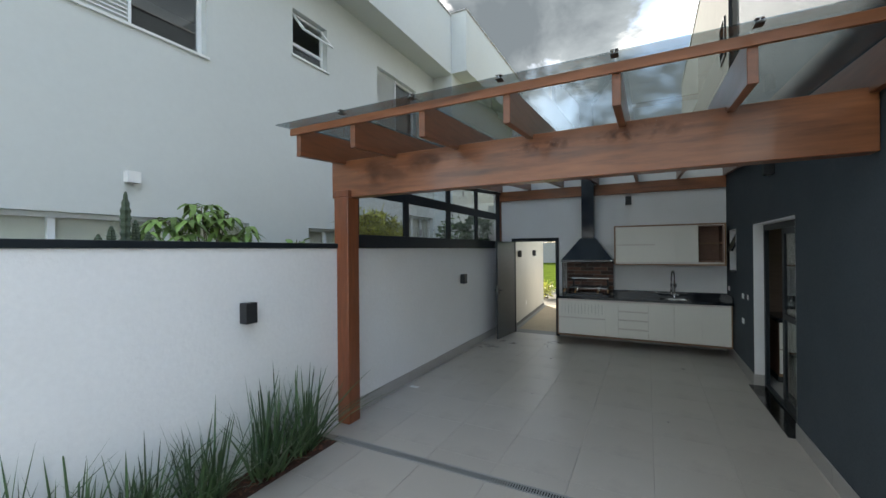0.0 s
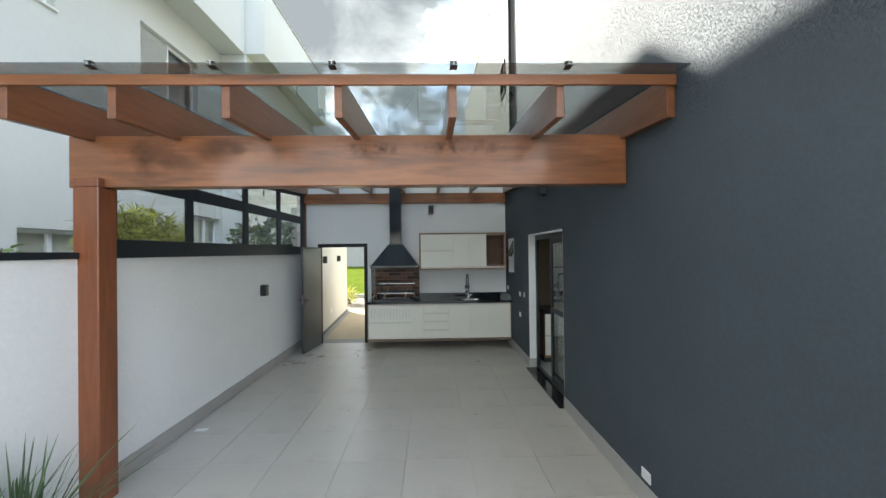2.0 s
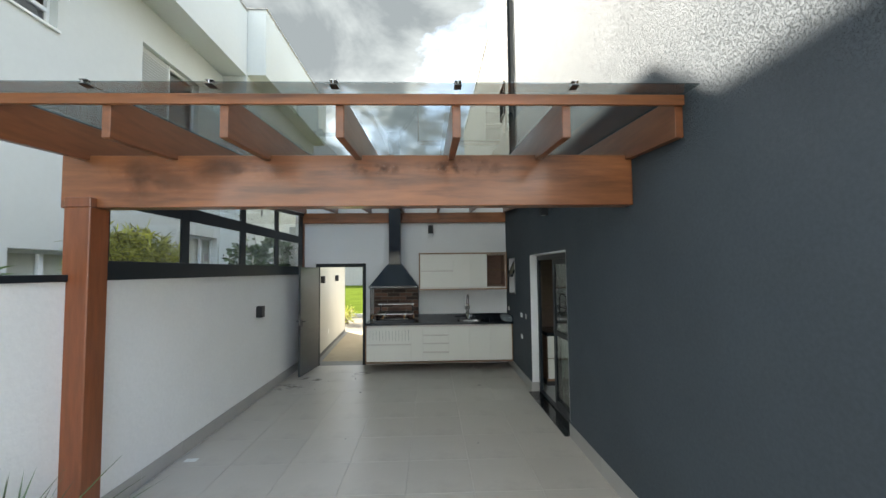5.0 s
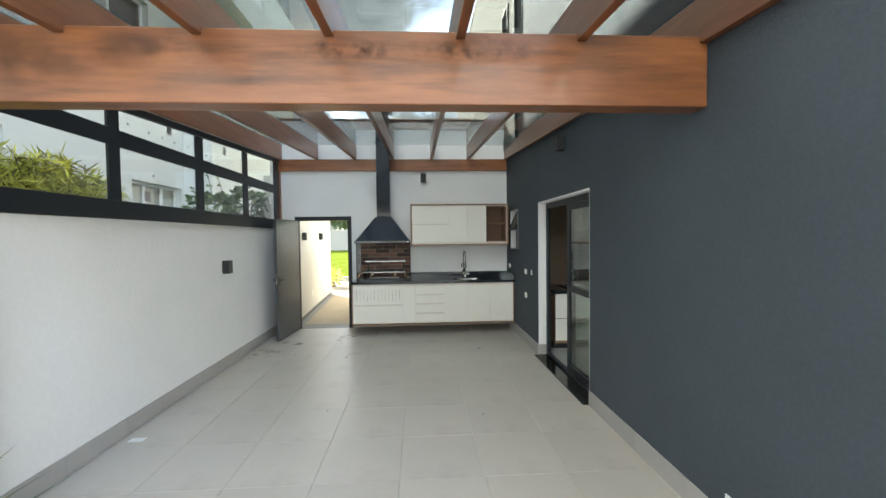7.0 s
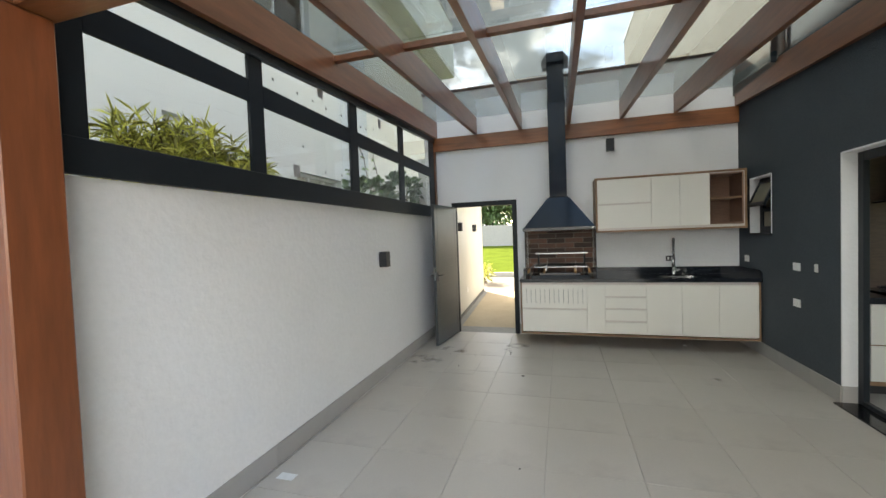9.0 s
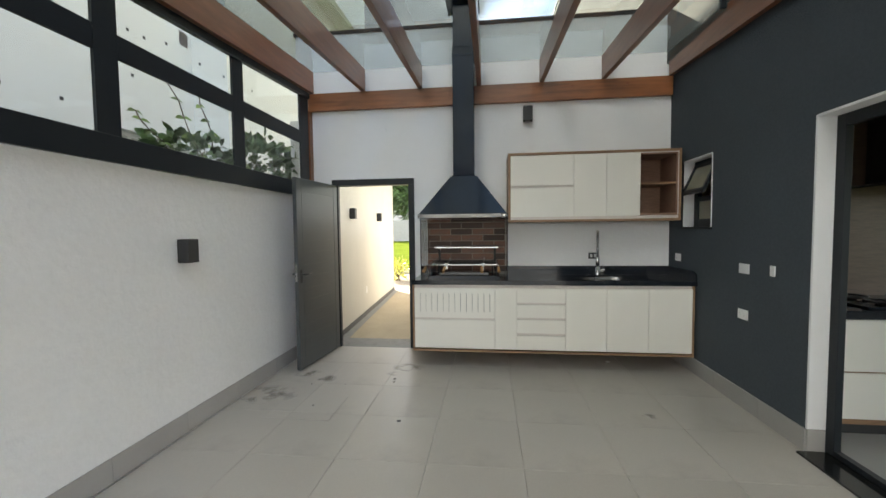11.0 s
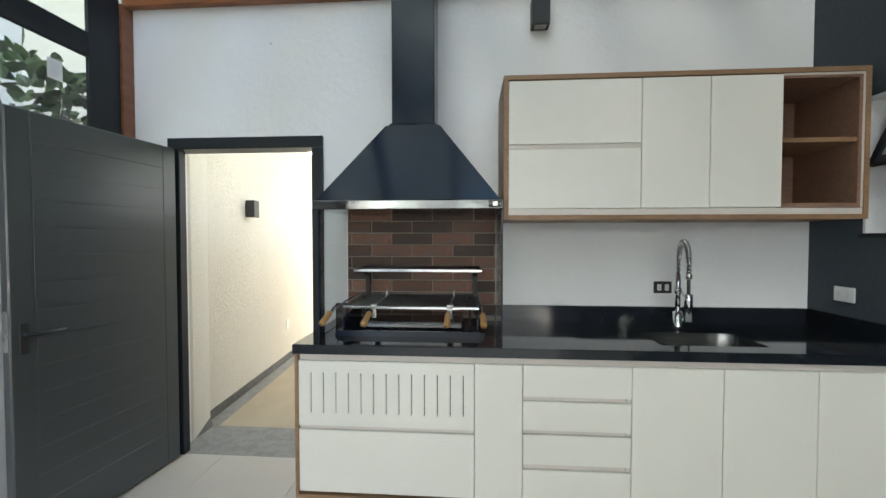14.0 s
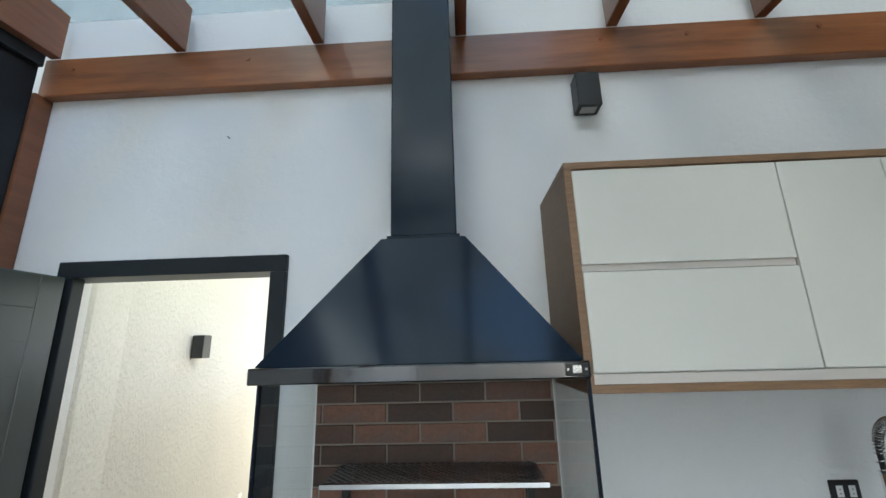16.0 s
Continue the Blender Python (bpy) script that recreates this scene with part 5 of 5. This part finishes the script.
rosette_bush((-3.06, 4.03, 2.08), (0.28, 0.74, 0.36), 230, "dense yellow-green narrow-leaved bush behind the boundary wall", 3)
leafy_bush("climbing_shrub", (-3.1, 6.85, 2.17), (0.22, 0.62, 0.22), 260, 0.105, 0.075, "leaf_dark", "broad-leaved green climbing shrub behind the windows", "shrub", 8)
leafy_bush("climbing_shrub", (-3.1, 8.1, 2.26), (0.24, 0.70, 0.36), 380, 0.13, 0.095, "leaf_dark", "dense dark green shrub behind the end windows", "shrub", 11)
def palmate_tree(centre, seed, tips, label):
    """Thin branches, each ending in fans of drooping leaflets."""
    rng = random.Random(seed)
    ob = thing("young_tree", (centre[0], centre[1], -0.12), label, "tree")
    sb, bm = bmesh.new(), bmesh.new()
    root, fork = Vector((centre[0], centre[1], -0.12)), Vector((centre[0], centre[1], 1.55))
    tube([root, root.lerp(fork, 0.5) + Vector((0.03, 0.02, 0)), fork], 0.022, 6, sb, taper=0.7)
    for dy, z in tips:
        tip = Vector((centre[0] + rng.uniform(-0.15, 0.12), centre[1] + dy * 0.85, z + 0.035))
        tube([fork, fork.lerp(tip, 0.55) + Vector((0, 0.02, 0.05)), tip], 0.009, 5, sb, taper=0.4)
        for f in range(4):
            out = rnd_dir(rng, 0.5)
            stalk = tip + Vector((out.x * 0.07, out.y * 0.09, rng.uniform(-0.06, 0.05)))
            tube([tip, stalk], 0.003, 4, sb)
            turn = rng.uniform(0, 6.28)
            for q in range(6):
                a = turn + q * 1.05
                way = Vector((math.cos(a), math.sin(a), rng.uniform(-0.25, 0.15))) + out * 0.4
                leaf_shape(bm, stalk, way, Vector((rng.uniform(-0.2, 0.2), rng.uniform(-0.2, 0.2), 1)), rng.uniform(0.11, 0.17), rng.uniform(0.044, 0.064), 0.25, rng.uniform(0.35, 0.9))
    part("branches", sb, M["stem"], ob)
    part("leaves", bm, M["leaf"], ob, kind="stuff")


palmate_tree((-3.1, 1.62), 21, ((-0.40, 1.98), (-0.27, 2.08), (-0.13, 2.13), (0.0, 2.24), (0.05, 2.06), (0.17, 2.12), (0.30, 2.19), (0.36, 2.02), (-0.2, 1.95), (0.12, 1.95)), "young tree with drooping fingered leaves behind the boundary wall")
leafy_bush("low_plant", (-3.1, 2.68, 1.95), (0.10, 0.16, 0.06), 9, 0.13, 0.07, "leaf", "small broad-leaved plant behind the boundary wall", "plant", 23, 0.1, 0.3)
leafy_bush("flower_shrub", (-3.2, 15.4, 0.25), (0.38, 0.6, 0.35), 500, 0.14, 0.035, "leaf_yellow", "yellow-green shrub at the end of the passage", "shrub", 31, 0.8, 0.2)
for k, (x, y, z) in enumerate(((-11.0, 63.0, 6.6), (-5.5, 65.0, 7.4), (-17.0, 64.0, 7.6))):
    leafy_bush("garden_tree", (x, y, z), (4.2, 4.2, 4.2), 2600, 0.8, 0.36, "leaf_dark" if k != 1 else "leaf", "tall leafy tree beyond the far garden wall", "tree", 50 + k, 0.2, 0.25, 12)
# climbing tendrils in front of the house wall
rng = random.Random(77)
for k, (y0, y1, z1) in enumerate(((7.0, 6.3, 2.86), (7.2, 6.75, 2.75), (6.7, 6.05, 2.4))):
    ob = thing("vine", (-3.2, y0, 1.9), "thin green vine shoot with few leaves", "vine", "vine shoots behind the windows")
    pts = [Vector((-3.1 + 0.02 * q, y0 + (y1 - y0) * q / 6 + 0.03 * math.sin(q * 2 + k), 2.0 + (z1 - 2.0) * (q / 6) ** 0.8)) for q in range(7)]
    part("stem", tube(pts, 0.005, 5), M["stem"], ob)
    bm = bmesh.new()
    for q in range(1, 7):
        for s in (-1, 1):
            leaf_shape(bm, pts[q], Vector((rng.uniform(-0.3, 0.5), s, rng.uniform(-0.4, 0.4))), Vector((0.8, 0, 0.6)), 0.10 * (1.2 - q * 0.1), 0.065 * (1.2 - q * 0.1), 0.2, 0.3)
    part("leaves", bm, M["leaf"], ob)

# columnar cactus
cac = thing("cactus", (-3.1, 1.02, -0.12), "grey-green columnar cactus behind the boundary wall", "cactus")


def cactus_column(x, y, z0, z1, r):
    bm = bmesh.new()
    n, rings = 12, []
    levels = [z0 + (z1 - z0) * q / 84 for q in range(85)]
    for q, z in enumerate(levels):
        rr = r * (1 - 0.8 * max(0, (q - 76) / 8) ** 2.2) * (1 + (0.22 if q % 2 else -0.1) + 0.08 * math.sin(q * 0.7 + y * 40))
        rings.append([bm.verts.new((x + rr * (1 if j % 2 else 0.72) * math.cos(2 * math.pi * j / n), y + rr * (1 if j % 2 else 0.72) * math.sin(2 * math.pi * j / n), z)) for j in range(n)])
    for a, b in zip(rings, rings[1:]):
        for j in range(n):
            bm.faces.new((a[j], a[(j + 1) % n], b[(j + 1) % n], b[j]))
    bm.faces.new(rings[-1])
    bm.faces.new(rings[0][::-1])
    return bm


part("main_column", cactus_column(-3.1, 1.02, -0.12, 2.33, 0.034), M["cactus"], cac)
for dx, dy, z in ((0.02, -0.10, 2.06), (-0.05, 0.09, 2.12), (0.03, 0.14, 2.03), (0.0, -0.17, 2.0)):
    part("side_column", cactus_column(-3.1 + dx, 1.02 + dy, 1.2, z, 0.028), M["cactus"], cac)

# ---------------------------------------------------------------- neighbour's house
NX = -4.60
holes = [(0.6, 2.60, 4.38, 5.72), (4.01, 4.78, 5.04, 5.79), (6.26, 7.85, 4.57, 5.775), (-2.0, 3.20, 1.2, 2.265), (4.31, 5.3, 1.2, 2.25), (7.32, 8.66, 1.0, 2.70), (5.10, 5.33, 2.79, 3.02)]
house = wall_with_holes("x", NX - 0.18, NX, -3.0, 8.75, -0.12, 6.435, holes, "neighbour_wall", M["house_paint"], "pale grey rendered wall of the neighbouring house")
single("neighbour_side", box(NX - 7, 8.752, -0.12, -4.06, 14.0, 6.465), M["house_paint"], "projecting pale grey wing of the neighbouring house", "wall", kind="structure")
single("neighbour_eave", box(NX - 7, -3.0, 6.437, -4.06, 8.75, 7.95), M["house_paint"], "deep pale grey parapet eave of the neighbouring house", "eave", kind="structure")
single("neighbour_eave_wing", box(NX - 7, 8.775, 6.47, -3.64, 14.0, 8.02), M["house_paint"], "deep pale grey parapet eave of the projecting wing", "eave", kind="structure")
single("neighbour_coping", box(NX - 7, -3.0, 7.952, -4.035, 8.74, 7.98), M["skirting"], "thin grey coping on the neighbour's parapet", "coping", kind="structure")
single("neighbour_coping", box(NX - 7, 8.742, 8.022, -3.615, 14.0, 8.05), M["skirting"], "thin grey coping on the wing's parapet", "coping", kind="structure")
single("neighbour_rooms", box(NX - 3.2, -2.9, -0.1, NX - 3.0, 8.7, 6.436), M["dark_room"], "dim rooms inside the neighbouring house", "wall", kind="structure")
single("neighbour_end", box(NX - 7, -3.16, -0.12, NX - 0.19, -3.002, 6.39), M["house_paint"], "plain end wall of the neighbouring house", "wall", kind="structure")
single("neighbour_floor", box(NX - 2.99, -2.9, 3.0, NX - 0.19, 8.7, 3.2), M["dark_room"], "floor slab inside the neighbouring house", "floor", kind="structure")


def house_window(y0, y1, z0, z1, shutter=None, name="window_3", label="white framed sliding window of the neighbouring house", mullions=1):
    w = thing(name, (NX - 0.1, (y0 + y1) / 2, z0), label, "window", kind="structure")
    x0, x1 = NX - 0.15, NX - 0.10
    part("window_sill", box(NX - 0.18, y0 - 0.03, z0 - 0.035, NX + 0.03, y1 + 0.03, z0 - 0.001, 0.004), M["sill"], w)
    for b in ((x0, y0 + 0.001, z0, x1, y0 + 0.05, z1 - 0.001), (x0, y1 - 0.05, z0, x1, y1 - 0.001, z1 - 0.001), (x0, y0 + 0.051, z0, x1, y1 - 0.051, z0 + 0.05), (x0, y0 + 0.051, z1 - 0.05, x1, y1 - 0.051, z1 - 0.001)):
        part("window_frame", box(*b, 0.003), M["white_alu"], w)
    for k in range(mullions):
        ym = y0 + (y1 - y0) * (k + 1) / (mullions + 1)
        part("mullion", box(x0, ym - 0.03, z0 + 0.051, x1, ym + 0.03, z1 - 0.051, 0.003), M["white_alu"], w)
    if 0.9 < z0 < 2:
        part("curtain", box(NX - 0.176, y0 + 0.01, z0 + 0.01, NX - 0.170, y1 - 0.01, z1 - 0.01), M["curtain"], w, "pale beige curtain behind the glass")
    part("pane", box(NX - 0.135, y0 + 0.05, z0 + 0.05, NX - 0.13, y1 - 0.05, z1 - 0.05), M["window_glass" if 0.9 < z0 < 2 else "dark_glass"], w)
    if shutter:
        a, b = shutter
        part("shutter_frame", box(NX - 0.098, a, z0 + 0.01, NX - 0.094, b, z1 - 0.01), M["house_paint"], w)
        n = int((z1 - z0 - 0.06) / 0.048)
        for k in range(n):
            z = z0 + 0.03 + k * 0.048
            part("louvre", prism([(NX - 0.093, z + 0.026), (NX - 0.068, z), (NX - 0.064, z + 0.004), (NX - 0.089, z + 0.031)], "y", a + 0.03, b - 0.03), M["white_alu"], w)
        for b2 in ((a, a + 0.03), (b - 0.03, b)):
            part("shutter_stile", box(NX - 0.093, b2[0], z0 + 0.01, NX - 0.066, b2[1], z1 - 0.01), M["white_alu"], w)


house_window(0.6, 2.60, 4.38, 5.72, (0.65, 1.79))
house_window(6.26, 7.85, 4.57, 5.775, (6.30, 7.05), "window_4")
house_window(-2.0, 3.20, 1.2, 2.265, None, "window_5", "long white framed ground-floor window of the neighbouring house", 4)
house_window(4.31, 5.3, 1.2, 2.25, None, "window_6", "white framed ground-floor window of the neighbouring house", 1)
house_window(7.32, 8.66, 1.0, 2.70, None, "window_7", "white framed ground-floor glass door of the neighbouring house", 2)
house_window(5.10, 5.33, 2.79, 3.02, None, "window_9", "small square white framed window of the neighbouring house", 0)
bath = thing("window_8", (NX - 0.1, 4.42, 5.04), "small white tilted-open bathroom window of the neighbouring house", "window", kind="structure")
part("window_sill", box(NX - 0.18, 3.98, 5.005, NX + 0.03, 4.81, 5.039, 0.004), M["sill"], bath)
for b in ((NX - 0.15, 4.011, 5.04, NX - 0.10, 4.05, 5.789), (NX - 0.15, 4.74, 5.04, NX - 0.10, 4.779, 5.789), (NX - 0.15, 4.051, 5.04, NX - 0.10, 4.739, 5.08), (NX - 0.15, 4.051, 5.75, NX - 0.10, 4.739, 5.789), (NX - 0.15, 4.051, 5.25, NX - 0.10, 4.739, 5.30)):
    part("window_frame", box(*b, 0.003), M["white_alu"], bath)
part("pane", box(NX - 0.135, 4.05, 5.08, NX - 0.13, 4.74, 5.25), M["dark_glass"], bath)
tilt = Matrix.Translation((NX - 0.095, 0, 5.75)) @ Matrix.Rotation(radians(-38), 4, "Y") @ Matrix.Translation((-(NX - 0.095), 0, -5.75))
for b in ((NX - 0.098, 4.055, 5.30, NX - 0.07, 4.095, 5.75), (NX - 0.098, 4.70, 5.30, NX - 0.07, 4.735, 5.75), (NX - 0.098, 4.096, 5.30, NX - 0.07, 4.699, 5.34), (NX - 0.098, 4.096, 5.71, NX - 0.07, 4.699, 5.75)):
    bm = box(*b, 0.003)
    bm.transform(tilt)
    part("sash", bm, M["white_alu"], bath)
bm = box(NX - 0.088, 4.096, 5.341, NX - 0.083, 4.699, 5.709)
bm.transform(tilt)
part("pane", bm, M["window_glass"], bath)
wall_lamp((NX, 1.735, 2.622), (1, 0), "white box wall lamp on the neighbouring house", "white_plastic", (0.13, 0.125, 0.10), "white wall lamps")

# own house beyond the tall wall
def wall_bars(y0, y1, z0, z1):
    """A slim frame standing a little proud of the wing's face."""
    bm = bmesh.new()
    for b in ((y0, z0, y0 + 0.03, z1), (y1 - 0.03, z0, y1, z1), (y0 + 0.031, z0, y1 - 0.031, z0 + 0.03), (y0 + 0.031, z1 - 0.03, y1 - 0.031, z1)):
        box(1.63, b[0], b[1], 1.70, b[2], b[3], bm=bm)
    return bm


wall_with_holes("x", 1.66, 1.86, 7.03, 9.75, 3.305, 9.22, [(7.62, 8.10, 5.12, 5.80)], "house_wing", M["beige_paint"], "beige rendered rear wing of the house in sunlight")
wall_with_holes("x", 1.66, 1.86, 9.752, 17.0, 3.305, 7.98, [], "house_wing_low", M["beige_paint"], "lower beige rendered end of the house wing")
single("house_wing_front", box(1.865, 7.03, 3.305, 5.0, 7.2, 9.2), M["grey_plaster"], "grey rendered end of the house wing", "wall", kind="structure")
single("house_wing_roof", box(1.635, 7.01, 9.222, 1.863, 9.75, 9.26), M["skirting"], "thin grey coping of the house wing", "coping", kind="structure")
single("house_wing_roof", box(1.635, 9.752, 7.982, 1.863, 17.0, 8.02), M["skirting"], "thin grey coping of the lower house wing", "coping", kind="structure")
single("house_wing_window", wall_bars(7.62, 8.10, 5.12, 5.80), M["black_frame"], "slim black window frame of the house wing", "window", kind="structure")
single("house_wing_room", box(2.6, 8.0, 4.0, 2.7, 12.0, 8.0), M["dark_room"], "dim room in the house wing", "wall", kind="structure")
single("downpipe", box(1.60, 6.995, 3.305, 1.655, 7.027, 9.15, 0.008), M["black_frame"], "dark metal downpipe on the house wall", "downpipe")

# ---------------------------------------------------------------- drain and small things on the floor
drain = thing("channel_drain", (-0.3, 2.47, 0), "grey slotted channel drain across the yard floor", "drain")
DY0, DY1 = 2.425, 2.515
part("channel", box(-2.35, DY0, -0.011, XR - 0.02, DY1, -0.006), M["drain_dark"], drain)
part("edge_rail", box(-2.35, DY0, -0.0055, XR - 0.02, DY0 + 0.012, 0.002), M["drain"], drain)
part("edge_rail", box(-2.35, DY1 - 0.012, -0.0055, XR - 0.02, DY1, 0.002), M["drain"], drain)
cache_d = {}
x = -2.33
while x < XR - 0.04:
    pieces(drain, "grate_bar", cache_d, [((x, (DY0 + DY1) / 2, -0.006), (0.011, round(DY1 - DY0 - 0.026, 4), 0.007))], slab, M["drain"])
    x += 0.021
single("plaster_crumb", box(0.93, 7.78, 0.0002, 0.97, 7.805, 0.014, 0.004), M["white_plastic"], "small white plaster crumb on the tiles", "debris")
single("wall_nail", tube([(-1.58, YB - 0.02, 2.70), (-1.58, YB + 0.005, 2.70)], 0.0025, 8), M["dark_steel"], "bare dark nail in the white back wall", "nail")
sticker = single("paper_scrap", box(-2.465, 4.03, 0.001, -2.34, 4.10, 0.0025), M["paper_white"], "torn white paper label lying on the tiles", "paper")
for k, (y, z, s) in enumerate(((4.85, 2.80, 0.035), (6.02, 2.83, 0.03))):
    single("glass_sticker", box(XL + 0.0125, y, z, XL + 0.0135, y + 0.08, z + 0.10), M["paper"], "faded grey sticker on the window glass", "sticker", "stickers on the window glass")
for y, z in ((4.62, 2.333), (4.92, 2.17), (5.19, 2.18), (4.575, 2.736), (4.776, 2.74), (4.975, 2.735), (5.227, 2.745), (4.30, 2.745), (5.60, 2.73), (5.72, 2.735), (5.90, 2.78), (6.22, 2.77), (6.50, 2.78), (5.62, 2.46), (6.90, 2.797)):
    single("glass_label", box(XL + 0.0125, y - 0.010, z - 0.010, XL + 0.0135, y + 0.010, z + 0.010), M["label_dark"], "tiny square label stuck on the window glass", "sticker", "labels on the window glass")
single("glass_sticker", box(XL + 0.0125, 4.485, 2.078, XL + 0.0135, 4.565, 2.17), M["paper"], "faded grey sticker on the window glass", "sticker", "stickers on the window glass")
single("glass_sticker", box(XL + 0.0125, 7.62, 2.31, XL + 0.0135, 7.70, 2.42), M["paper_white"], "white printed label on the end window glass", "sticker", "stickers on the window glass")

# dried dirt on the tiles, thin uneven films
def smear(x, y, r, mat, seed):
    rng = random.Random(seed)
    bm = bmesh.new()
    ring = [bm.verts.new((x + r * rng.uniform(1.05, 1.35) * math.cos(a), y + r * rng.uniform(0.7, 1.0) * math.sin(a), 0.0026 + 0.0002 * seed)) for a in (2 * math.pi * q / 18 for q in range(18))]
    bm.faces.new(ring)
    single("dirt_stain", bm, M[mat], "brown dried dirt film on the tiles", "stain", "dirt marks on the floor")


for k, (x, y, r) in enumerate(((-2.34, 6.66, 0.25), (-2.19, 7.18, 0.14), (-1.99, 7.06, 0.13), (-1.19, 7.45, 0.16), (-1.30, 7.25, 0.08), (0.90, 6.515, 0.06))):
    smear(x, y, r, "smear", k)
for k, (x, y, s) in enumerate(((-1.27, 7.11, 0.014), (-1.26, 7.03, 0.011), (-1.82, 6.46, 0.011), (-1.035, 6.26, 0.016), (-2.04, 6.91, 0.008), (-1.71, 6.93, 0.007), (0.62, 4.3, 0.010), (-0.9, 4.5, 0.009))):
    crumb = box(-s, -s * 0.7, 0, s, s * 0.6, s * 0.5, s * 0.2)
    crumb.transform(Matrix.Translation((x, y, 0.0002)) @ Matrix.Rotation(k * 1.1, 4, "Z"))
    single("dirt_crumb", crumb, M["slate"], "small dark crumb of dirt on the tiles", "debris", "dirt crumbs on the floor")

# tiled inspection cover let into the floor
cover = thing("inspection_cover", (-1.85, 6.44, 0), "square tiled inspection cover flush with the floor", "inspection cover")
CX0, CX1, CY0, CY1 = -2.12, -1.585, 6.215, 6.665
part("joint", box(CX0, CY0, 0.0002, CX1, CY1, 0.0008), M["grout"], cover)
for xa, xb in ((CX0, TX - 2 * TILE), (TX - 2 * TILE, CX1)):
    for ya, yb in ((CY0, TY + 6 * TILE), (TY + 6 * TILE, CY1)):
        part("cover_tile", box(xa + 0.0016, ya + 0.0016, 0.0009, xb - 0.0016, yb - 0.0016, 0.0022), M["tile"], cover)

# ---------------------------------------------------------------- floor tiles
single("rear_paving", box(-2.27, -9.45, -0.0115, 5.98, -4.70, -0.001), M["tile"], "plain grey paving of the unseen rear yard", "floor", kind="structure")
floor = thing("floor", (0, 4, -0.012), "grey matt porcelain tiles of the yard and barbecue area", "floor", kind="structure")
xs = [XL + 0.005] + [TX + TILE * k for k in range(-3, 5)] + [XR - 0.005]
xs_front = [-2.273] + [TX + TILE * k for k in range(-2, 5)] + [XR - 0.013]
ys = [DY1 + 0.002] + [TY + TILE * k for k in range(0, 10)][0:9] + [YB - 0.005]
ys_front = [DY0 - 0.002 - TILE * k for k in range(12, -1, -1)]
ys_rear = [-9.45] + [y for y in ys_front if y < 0.4] + [0.49]
xs_rear = [XR - 0.010] + [TX + TILE * k for k in range(5, 12)] + [5.98]
ys_front = [y for y in ys_front if y < 2.6]
cache_t = {}
for X, Y in ((xs, ys), (xs_front, ys_front), (xs_rear, ys_rear[1:])):
    for x0, x1 in zip(X, X[1:]):
        for y0, y1 in zip(Y, Y[1:]):
            if x1 - x0 < 0.02 or y1 - y0 < 0.02:
                continue
            pieces(floor, "floor_tile", cache_t, [(((x0 + x1) / 2, (y0 + y1) / 2, -0.0115), (round(x1 - x0 - 0.0021, 4), round(y1 - y0 - 0.0021, 4), 0.0115))], slab, M["tile"])
